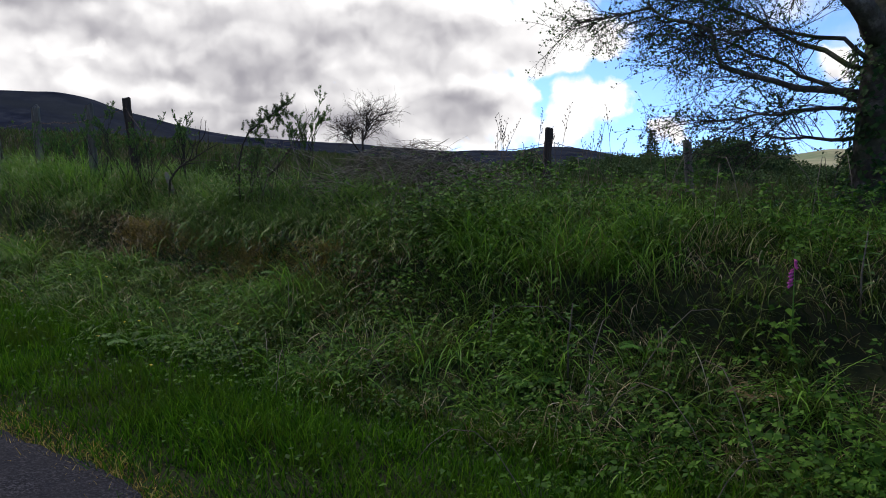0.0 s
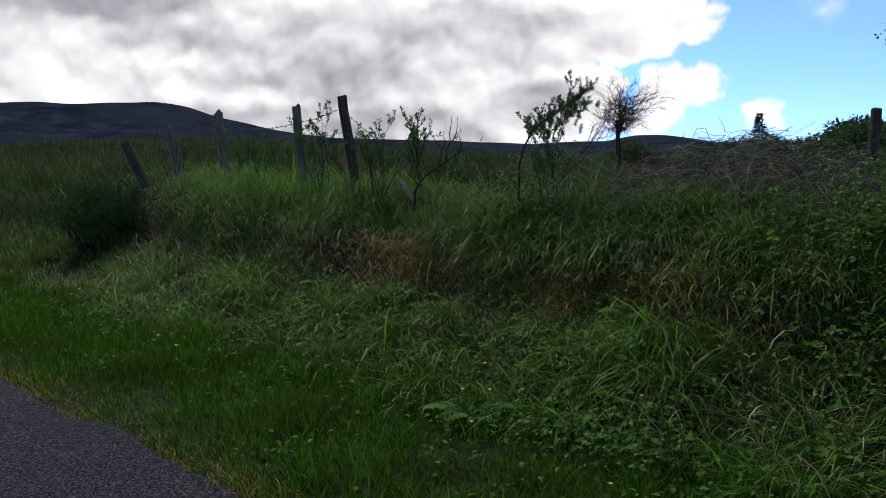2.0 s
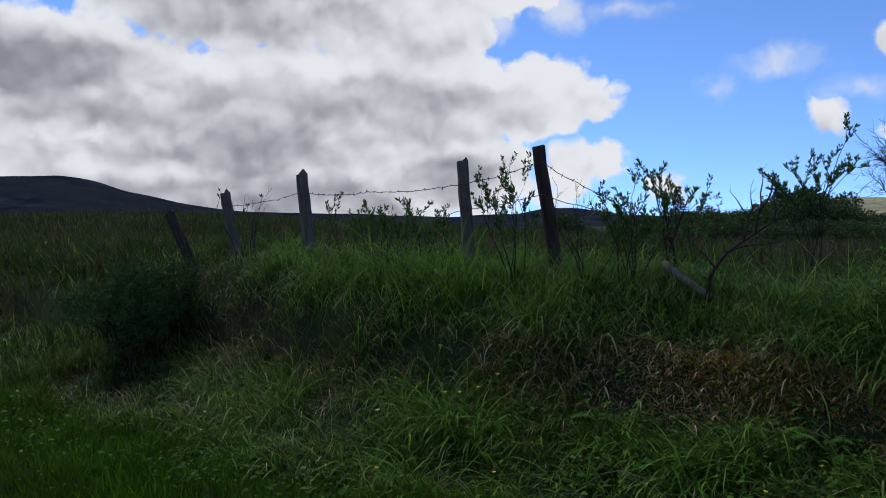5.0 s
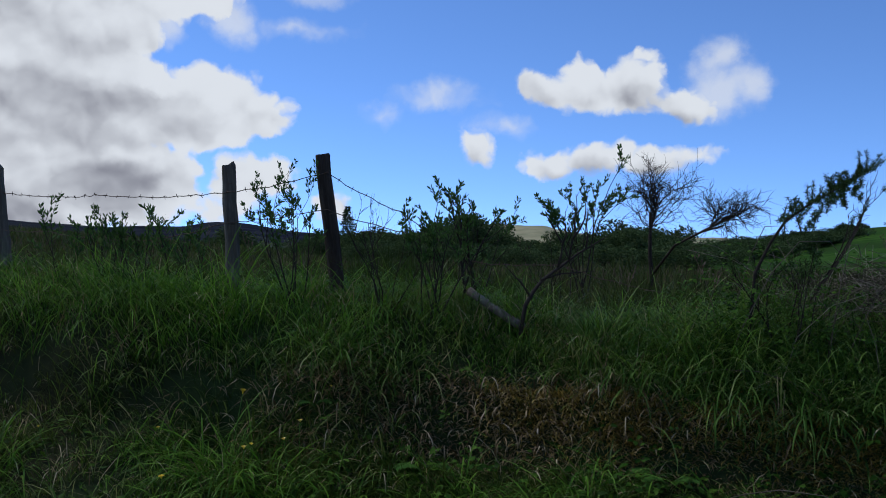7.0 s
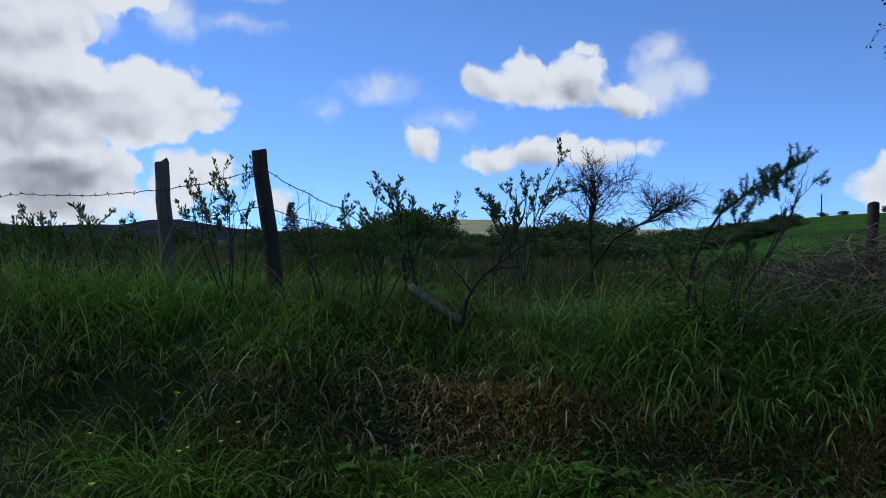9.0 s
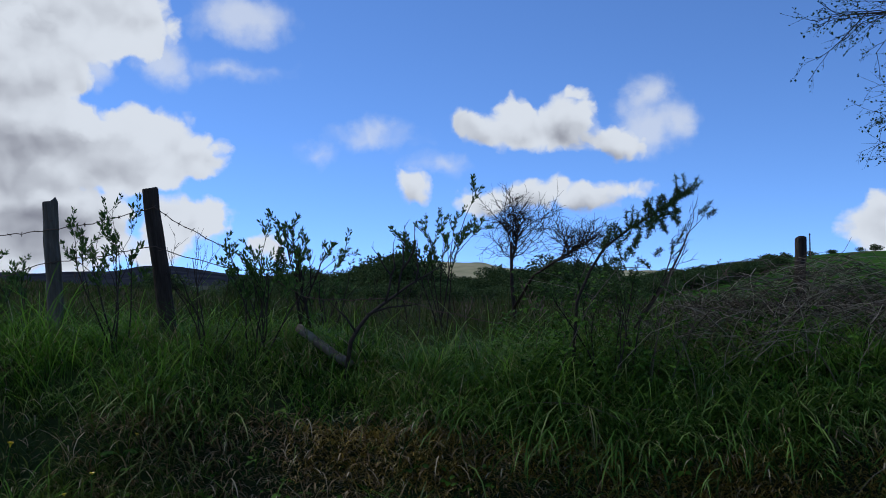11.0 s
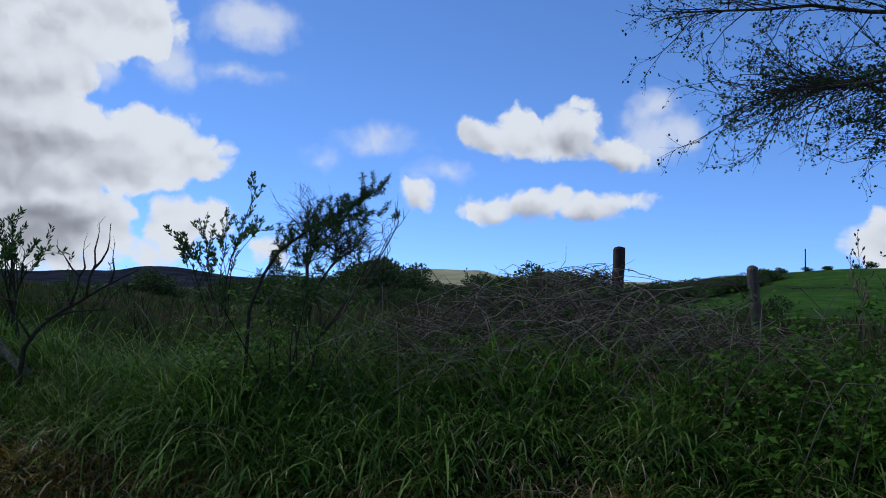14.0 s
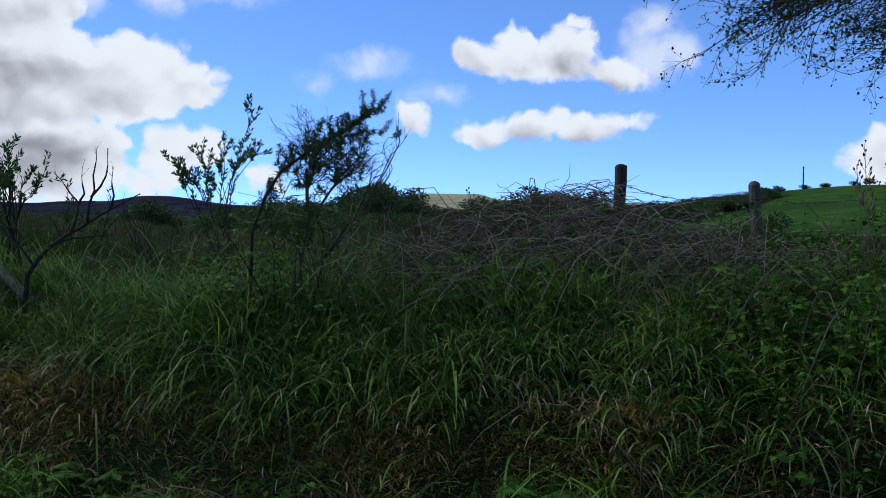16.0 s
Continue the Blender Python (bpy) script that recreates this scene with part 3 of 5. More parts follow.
tussocks("tall_tussocks", spots(22, 4.8, 5.6, 2.3, 4.2, 0.7, 1.2), 110, (0.24, 0.44), LUSH, "bright tussocks halfway up the bank", lean=(0.02, 0.7), droop=(0.6, 2.2), width=(0.003, 0.0065))
tussocks("face_tussocks", spots(22, 5.12, 5.4, 4.8, 10.5, 0.6, 1.1), 60, (0.3, 0.6), SEDGE, "long grass hanging over the bare bank face", lean=(0.3, 0.9), droop=(1.0, 2.4), spread=0.06)
tussocks("dark_tussocks", spots(120, 3.6, 6.6, 0.0, 14, 0.6, 1.1), 70, (0.3, 0.55), GRASS, "dark green tangled tussocks on the bank", lean=(0.1, 0.9), droop=(1.0, 2.6), width=(0.005, 0.010))
tussocks("straw_tussocks", spots(34, 4.5, 5.3, 4.5, 10, 0.5, 1.0) + spots(14, 3.6, 4.3, 1.5, 5.5, 0.6, 1.0), 22, (0.25, 0.5), STRAW, "withered grass hanging out of the bank", droop=(1.2, 2.8))
tussocks("rushes", spots(60, 6.8, 11, 4, 16, 0.8, 1.3), 50, (0.25, 0.42), SHADED_FIELD, "upright rush tufts in the field", lean=(0.02, 0.3), droop=(0.05, 0.5), width=(0.004, 0.007))
tussocks("red_field_grass", spots(220, 8, 22, -6, 22, 0.8, 1.3), 30, (0.25, 0.45), SERE, "reddish flowering grass in the field", lean=(0.02, 0.35), droop=(0.1, 0.6), width=(0.004, 0.009), spread=0.3)

tussocks("crest_hanging_grass", [(*uv(x, y), k) for x, y, k in ((-2.05, 8.62, 1.1), (-1.8, 8.45, 1.2), (-2.3, 8.75, 1.2), (-1.55, 8.4, 1.1), (-2.65, 9.3, 1.2), (-2.9, 9.25, 1.1), (-3.3, 9.55, 1.1), (-2.45, 9.5, 1.0), (-3.7, 9.8, 1.2), (-2.05, 8.80, 1.3), (-1.95, 8.85, 1.35), (-1.80, 8.75, 1.3), (-2.15, 8.9, 1.3))]
         + spots(26, 5.5, 6.2, 4.0, 10.5, 0.9, 1.2), 130, (0.34, 0.62), SEDGE, "tall soft grass along the upper edge of the bank", spread=0.16, lean=(0.05, 0.8), droop=(0.8, 2.5), width=(0.0025, 0.006))
n = 15000
u, v = field(n, 4.1, 4.75, 5.0, 10.0, 0.5, 40)
blades("bank_foot_grass", u, v, U(0.12, 0.34, n), U(0.004, 0.008, n), U(0.1, 0.9, n), U(0.4, 2.0, n), GRASS, "tangled dark grass at the foot of the bank")
tussocks("bank_foot_tussocks", spots(34, 4.05, 4.7, 5.2, 9.8, 0.7, 1.1), 80, (0.28, 0.55), SEDGE, "arching pale-tipped tussocks at the foot of the bank", spread=0.07, lean=(0.1, 0.9), droop=(1.0, 2.6), width=(0.005, 0.010))

# the heath that the field swells into
for name, n, mat, label in (("heath_grass", 60000, SHADED_FIELD, "rough green heath grass below the mountain"), ("heath_rushes", 20000, SERE, "brown rushes and heather on the heath")):
    d, a = 17 + 38 * rng.random(n) ** 1.2, np.radians(rng.uniform(-42, -4, n))
    u, v = uv(d * np.sin(a), d * np.cos(a))
    u, v, d = u[u > 5.5], v[u > 5.5], d[u > 5.5]
    n = len(u)
    blades(name, u, v, U(0.2, 0.5, n), 0.004 + 0.0008 * d, U(0.05, 0.35, n), U(0.2, 1.0, n), mat, label)


# ---- fence ----
def thing(name, x, y, z, label, category, group=""):
    e = new(name)
    e.empty_display_size = 0.1
    e.location = (x, y, z)
    return tagged(e, label, category, group)


def z_at(x, y):
    return float(land(np.array(float(x)), np.array(float(y))))


def fence_post(x, y, top, tilt_x, r, mat, label, lean_y=0.0, square=False):
    foot = z_at(x, y) - 0.35
    h = top - foot
    s = Shape()
    rr = random.Random(int(1000 * (x + 20)))
    pts, rad = [], []
    for k in range(11):
        t = k / 10
        pts.append((rr.gauss(0, 0.003), rr.gauss(0, 0.003), h * t))
        rad.append(r * (1.06 - 0.10 * t) * rr.uniform(0.97, 1.03))
    pts += [(0.0, 0.0, h + 0.003), (0.0, 0, h + 0.005)]
    rad += [r * 0.93, r * 0.86]
    s.tube(pts, rad, 5 if square else 14)
    # checked, uneven head
    for p in s.v:
        if p.z > h - 0.02:
            p.z += 0.003 * math.sin(p.x * 90 + p.y * 50) + p.x * 0.12
    e = thing("fence_post", x - math.tan(radians(tilt_x)) * h, y, foot, label, "fence post", "posts of the roadside fence")
    me = s.mesh("post", smooth=False)
    me.materials.append(mat)
    ob = new("timber", me)
    ob.parent = e
    for dz in (0.13, 0.42):
        st = Shape()
        zc = h - dz
        st.tube([(-0.012, -r * 0.96, zc), (-0.012, -r * 1.12, zc), (0.012, -r * 1.12, zc), (0.012, -r * 0.96, zc)], 0.003, 5)
        me = st.mesh("staple")
        me.materials.append(WIRE)
        so = new("staple", me)
        so.parent = ob
    e.rotation_euler = (radians(lean_y), radians(tilt_x), 0)
    return e


fence_post(-4.04, 10.97, 2.16, -7.5, 0.054, POST_DARK, "dark leaning wooden fence post with barbed wire")
fence_post(-4.65, 11.30, 2.07, -3.5, 0.052, POST, "grey weathered wooden fence post beside a dark one")
fence_post(-6.35, 13.39, 2.12, -5.5, 0.068, POST, "weathered grey round fence post on the bank")
fence_post(-7.35, 14.02, 1.97, -10, 0.062, POST, "short grey leaning fence post in long grass")
fence_post(-7.96, 13.80, 1.82, -22, 0.060, POST_DARK, "dark fence post leaning over beside a gorse bush")
fence_post(1.25, 10.20, 1.86, 1.5, 0.050, POST_DARK, "dark reddish fence post standing above dead brambles")
fence_post(2.96, 10.43, 1.75, -6, 0.055, POST, "pale weathered fence post before the pasture")


def barbed_wire(points, label, barbed=True):
    """A sagging wire through the given places, with its barbs."""
    e = thing("barbed_wire", *points[0], label, "wire")
    s = Shape()
    rr = random.Random(len(points) * 7 + int(100 * abs(points[0][0])))
    pts = []
    for p, q in zip(points, points[1:]):
        p, q = Vector(p), Vector(q)
        k = max(4, int((q - p).length / 0.06))
        for i in range(k):
            t = i / k
            w = p.lerp(q, t)
            w.z -= 0.10 * (q - p).length * t * (1 - t) * 0.9
            pts.append(w + Vector((rr.gauss(0, 0.003), rr.gauss(0, 0.003), rr.gauss(0, 0.004))))
    pts.append(Vector(points[-1]))
    s.tube(pts, 0.0032, 5)
    part("strand", s, WIRE, e)
    if barbed:
        for k in range(1, len(pts) - 1, 2):
            b = Shape()
            d = (pts[k + 1] - pts[k]).normalized()
            for _ in range(2):
                o = Vector((rr.gauss(0, 1), rr.gauss(0, 1), rr.gauss(0, 1)))
                o = (o - d * o.dot(d)).normalized() * 0.018
                b.tube([pts[k] - o + d * 0.004, pts[k] - d * 0.004, pts[k] + o], [0.0012, 0.0034, 0.0012], 4)
            part("barb", b, WIRE, e)
    return e


barbed_wire([(-7.3, 13.9, 1.80), (-6.33, 13.31, 1.92), (-5.5, 12.2, 1.87), (-4.65, 11.24, 1.88), (-4.02, 10.91, 2.02), (-3.62, 10.35, 1.72), (-3.2, 10.2, 1.42)], "rusty barbed wire strung between leaning posts")
barbed_wire([(-6.33, 13.31, 1.60), (-5.9, 12.7, 1.58), (-5.2, 11.9, 1.52), (-4.65, 11.24, 1.66), (-4.25, 11.0, 1.72), (-4.02, 10.91, 1.76), (-3.55, 10.45, 1.60)], "slack rusty lower wire of the fence", False)
barbed_wire([(-3.2, 10.2, 1.42), (-2.6, 10.1, 1.40), (-1.9, 9.9, 1.22)], "loose barbed wire sagging into the grass")
barbed_wire([(0.4, 9.9, 1.55), (1.25, 10.14, 1.70), (2.0, 10.25, 1.60), (2.96, 10.36, 1.62), (4.3, 10.6, 1.6)], "rusty barbed wire behind the dead brambles")


# ---- shrubs and trees ----
def grow(wood, tips, at, way, length, r, depth, rr, bend=0.25, fork=3, shrink=0.62, spread=0.7, droop=0.0, steps=5, sides=5, along=0.35, nodes=None):
    """A branch that wanders and forks; the ends of the finest twigs are gathered in tips."""
    way = Vector(way).normalized()
    pts, rad = [Vector(at)], [r]
    d = way.copy()
    for k in range(steps):
        d = (d + Vector((rr.gauss(0, bend), rr.gauss(0, bend), rr.gauss(0, bend) - droop)) * 0.5).normalized()
        pts.append(pts[-1] + d * length / steps)
        rad.append(r * (1 - 0.55 * (k + 1) / steps))
    wood.tube(pts, rad, sides if depth > 1 else 4, cap=False)
    if depth == 0:
        tips.append((pts, d))
        return
    for k in range(fork):
        t = along + (1 - along) * (k + rr.random()) / fork
        i = min(int(t * steps), steps - 1)
        p = pts[i].lerp(pts[i + 1], t * steps - i)
        base = (pts[i + 1] - pts[i]).normalized()
        side = Vector((rr.gauss(0, 1), rr.gauss(0, 1), rr.gauss(0, 0.8)))
        side = (side - base * side.dot(base)).normalized()
        nd = (base + side * spread * rr.uniform(0.6, 1.3)).normalized()
        grow(wood, tips, p, nd, length * shrink * rr.uniform(0.75, 1.15), max(r * 0.5, 0.0016), depth - 1, rr, bend, fork, shrink, spread, droop, steps, sides, along)
    tips.append((pts[-3:], d))


def leafy(tips, rr, count, length, width, share=1.0, cluster=0.04):
    """Narrow leaves in upright rosettes about the ends of the twigs."""
    s = Shape()
    for pts, d in tips:
        if rr.random() > share:
            continue
        for k in range(count):
            f = 1 - 0.75 * rr.random() ** 1.5
            i = min(int(f * (len(pts) - 1)), len(pts) - 2)
            p = pts[i].lerp(pts[i + 1], f * (len(pts) - 1) - i)
            o = Vector((rr.gauss(0, 1), rr.gauss(0, 1), rr.gauss(0, 1))).normalized()
            w = (d * 0.8 + o * 0.75 + Vector((0, 0, 0.4))).normalized()
            l = length * rr.uniform(0.6, 1.3)
            s.leaf(p + o * cluster * 0.1, w, o.cross(w) + Vector((0, 0, 0.5)), l, width * l / length, 0.12)
    return s


def shrub(name, x, y, top, stems, seed, label, mat=WILLOW, leaves=(7, 0.05, 0.016), width=0.25, share=0.8, r=0.010, bare=False, fork=3, depth=2, lean=(0, 0), clear=0.45):
    """A small roadside shrub: several stems from one root, leaves in rosettes at the twig ends."""
    z = z_at(x, y) - 0.03
    e = thing(name, x, y, z, label, "shrub")
    rr = random.Random(seed)
    h = top - z
    for k in range(stems):
        wood, tips = Shape(), []
        a = 2 * math.pi * (k + rr.random() * 0.7) / stems
        way = Vector((math.cos(a) * width + lean[0], math.sin(a) * width + lean[1], 1.0))
        grow(wood, tips, (x + rr.gauss(0, 0.03), y + rr.gauss(0, 0.03), z), way, h * rr.uniform(0.62, 0.85), r * rr.uniform(0.7, 1.1), depth, rr, 0.20, fork, 0.42, 0.55, -0.05, 5, 6, clear)
        stem = part("stem", wood, TWIG, e)
        s = leafy([t for t in tips if t[0][-1].z > z + h * 0.5], rr, leaves[0], leaves[1], leaves[2], share) if not bare else Shape()
        if s.f:
            tagged(part("foliage", s, mat, stem), kind="stuff")
    return e


shrub("willow_shrub", -4.27, 10.85, 1.98, 6, 3, "slender willow shrub with leafy tips beside a fence post", leaves=(20, 0.032, 0.0115), share=0.9, r=0.006)
shrub("willow_shrub", -3.49, 10.14, 1.80, 8, 5, "bushy willow shrub among the bank grass", leaves=(17, 0.031, 0.011), width=0.30, share=1.0, r=0.006)
shrub("willow_shrub", -3.78, 10.30, 1.86, 6, 6, "bare twiggy shrub caught in barbed wire", bare=True, width=0.35, r=0.005)
shrub("willow_shrub", -3.10, 10.36, 1.92, 4, 9, "forked willow shrub with pale leaf rosettes by a log", leaves=(24, 0.033, 0.012), width=0.17, r=0.013, share=0.8)
shrub("willow_shrub", -1.72, 11.21, 2.08, 6, 12, "tall thin willow shrub leafy at the top", leaves=(28, 0.032, 0.012), width=0.07, share=1.0, r=0.008, depth=2, lean=(-0.03, 0), clear=0.6)
for k, (x, y, t) in enumerate([(-5.45, 12.04, 1.82), (-5.20, 11.90, 1.80), (-5.00, 11.72, 1.82), (-5.75, 12.25, 1.80), (-4.85, 11.6, 1.66), (-5.32, 11.95, 1.76)]):
    shrub("bog_myrtle", x, y, t, 4, 20 + k, "low bog myrtle with upright leafy sprigs under the wire", leaves=(22, 0.038, 0.0135), width=0.25, r=0.006, share=1.0, depth=1)
shrub("willow_shrub", -7.1, 13.5, 1.95, 3, 31, "thin shrub with leaf rosettes by a short post", leaves=(8, 0.05, 0.017), width=0.2, r=0.008, depth=1)
shrub("willow_shrub", -6.85, 13.4, 1.9, 4, 33, "bare grey twigs beside a short post", bare=True, width=0.3, r=0.006)
shrub("willow_shrub", -2.3, 10.6, 1.65, 5, 35, "bare brown twiggy shrub in the field edge", bare=True, width=0.45, r=0.006)
shrub("willow_shrub", -2.75, 11.2, 1.6, 5, 36, "sparse twiggy shrub in rough field grass", leaves=(5, 0.04, 0.014), width=0.45, r=0.006, share=0.5)


def twig_dome(crown, root, centre, radii, mains, rr):
    """Branches that fan out from a root to a rounded crown and break into fine twigs."""
    foot, centre = Vector(root), Vector(centre)
    crown.tube([foot, foot.lerp(centre, 0.4) + Vector((0.012, 0, 0)), foot.lerp(centre, 0.9)], [0.011, 0.008, 0.005], 6)
    for k in range(mains):
        root = foot.lerp(centre, 0.85 * rr.random())
        d = Vector((rr.gauss(0, 1), rr.gauss(0, 1), rr.gauss(0.25, 0.8))).normalized()
        q = rr.uniform(0.6, 1.0)
        tip = centre + Vector((d.x * radii[0], d.y * radii[1], d.z * radii[2])) * q
        mid = root.lerp(tip, 0.5) + Vector((rr.gauss(0, 0.03), rr.gauss(0, 0.03), rr.gauss(0.0, 0.04)))
        pts = []
        for i in range(8):
            t = i / 7
            pts.append(root * (1 - t) ** 2 + mid * 2 * t * (1 - t) + tip * t * t + Vector((rr.gauss(0, 0.006), rr.gauss(0, 0.006), rr.gauss(0, 0.006))))
        crown.tube(pts, [0.0055 * (1 - 0.72 * i / 7) for i in range(8)], 5, cap=False)
        for i in range(2, 8):
            for _ in range(2):
                way = (pts[i] - pts[i - 1]).normalized() * 0.6 + Vector((rr.gauss(0, 0.7), rr.gauss(0, 0.7), rr.gauss(0.1, 0.6)))
                grow(crown, [], pts[i], way, rr.uniform(0.10, 0.20), 0.0022, 1, rr, 0.34, 3, 0.6, 0.8, 0.0, 4, 3, 0.25)


def dead_tree():
    x, y = -1.06, 11.22
    z = z_at(x, y) - 0.05
    e = thing("dead_tree", x, y, z, "small leafless grey hawthorn with a fine twig crown", "tree")
    rr = random.Random(41)
    trunk, crown = Shape(), Shape()
    trunk.tube([(x + 0.02, y, z), (x + 0.03, y, z + 0.3), (x + 0.01, y + 0.01, z + 0.55), (x, y, 1.84)], [0.022, 0.019, 0.016, 0.012], 8)
    part("trunk", trunk, TWIG, e)
    twig_dome(crown, (x, y, 1.66), (x + 0.12, y + 0.05, 2.02), (0.35, 0.34, 0.24), 24, rr)
    # a long side limb reaches towards the lane
    limb = [(x + 0.02, y, z + 0.35), (x + 0.0, y - 0.35, 1.55), (x - 0.05, y - 0.75, 1.66), (x - 0.10, y - 1.05, 1.70)]
    side = Shape()
    side.tube(limb, [0.013, 0.011, 0.009, 0.007], 6)
    part("limb", side, TWIG, e)
    twig_dome(crown, limb[2], (x - 0.10, y - 1.15, 1.78), (0.20, 0.26, 0.16), 14, rr)
    tagged(part("twig_crown", crown, TWIG, e), kind="stuff")


dead_tree()


def log_and_branch():
    a, b = Vector((-3.27, 10.12, 1.23)), Vector((-3.06, 9.74, 1.02))
    e = thing("fallen_log", b.x, b.y, b.z, "short grey weathered log lying aslant in grass", "log")
    s = Shape()
    rr = random.Random(2)
    s.tube([a.lerp(b, k / 8) + Vector((rr.gauss(0, 0.004), rr.gauss(0, 0.004), 0)) for k in range(9)], [0.028 * rr.uniform(0.92, 1.06) for _ in range(9)], 12)
    part("timber", s, POST, e, "silvery split wood")
    x, y = -3.10, 9.72
    z = z_at(x, y)
    f = thing("dead_branch", x, y, z, "bare forked dead branch rising from the grass", "branch")
    w, tips = Shape(), []
    main = [(x, y, z - 0.03), (-3.08, 9.67, 1.16), (-3.03, 9.67, 1.25), (-2.98, 9.67, 1.32), (-2.90, 9.67, 1.37), (-2.82, 9.67, 1.41), (-2.71, 9.67, 1.49), (-2.63, 9.67, 1.53), (-2.51, 9.66, 1.60)]
    w.tube([Vector(p) + Vector((rr.gauss(0, 0.005), rr.gauss(0, 0.005), rr.gauss(0, 0.005))) for p in main], [0.014, 0.013, 0.012, 0.011, 0.010, 0.009, 0.007, 0.005, 0.003], 7)
    part("stem", w, TWIG, f)
    for pts in ([(-2.78, 9.67, 1.44), (-2.77, 9.66, 1.54), (-2.74, 9.67, 1.62), (-2.745, 9.67, 1.70), (-2.73, 9.67, 1.77)], [(-2.76, 9.66, 1.58), (-2.71, 9.66, 1.64), (-2.68, 9.66, 1.70), (-2.67, 9.66, 1.76)],
                [(-2.86, 9.67, 1.39), (-2.83, 9.68, 1.48), (-2.82, 9.68, 1.55), (-2.86, 9.68, 1.60), (-2.89, 9.68, 1.65)], [(-2.82, 9.68, 1.55), (-2.79, 9.69, 1.60), (-2.80, 9.69, 1.66)],
                [(-3.05, 9.67, 1.22), (-3.10, 9.69, 1.30), (-3.16, 9.70, 1.36)], [(-2.98, 9.67, 1.32), (-2.85, 9.65, 1.36), (-2.72, 9.63, 1.37)], [(-2.66, 9.67, 1.51), (-2.64, 9.68, 1.59), (-2.65, 9.68, 1.66)]):
        t = Shape()
        m = len(pts) - 1
        t.tube(pts, [0.0075 - 0.004 * k / m for k in range(m + 1)], 6)
        grow(t, tips, pts[-1], Vector(pts[-1]) - Vector(pts[-2]), 0.09, 0.0035, 1, rr, 0.22, 2, 0.6, 0.6, 0, 3, 4, 0.2)
        part("side_twig", t, TWIG, f)


log_and_branch()


def spiny(points, rr, per, length, spread, s, slim=0.22):
    for p in points:
        p = Vector(p)
        for _ in range(per):
            o = Vector((rr.gauss(0, 1), rr.gauss(0, 1), rr.gauss(0, 1))).normalized()
            q = p + o * spread * rr.random()
            s.leaf(q, (o + Vector((0, 0, 0.3))).normalized(), (rr.gauss(0, 1), rr.gauss(0, 1), rr.gauss(0, 1)), length * rr.uniform(0.6, 1.4), length * slim, 0.3)


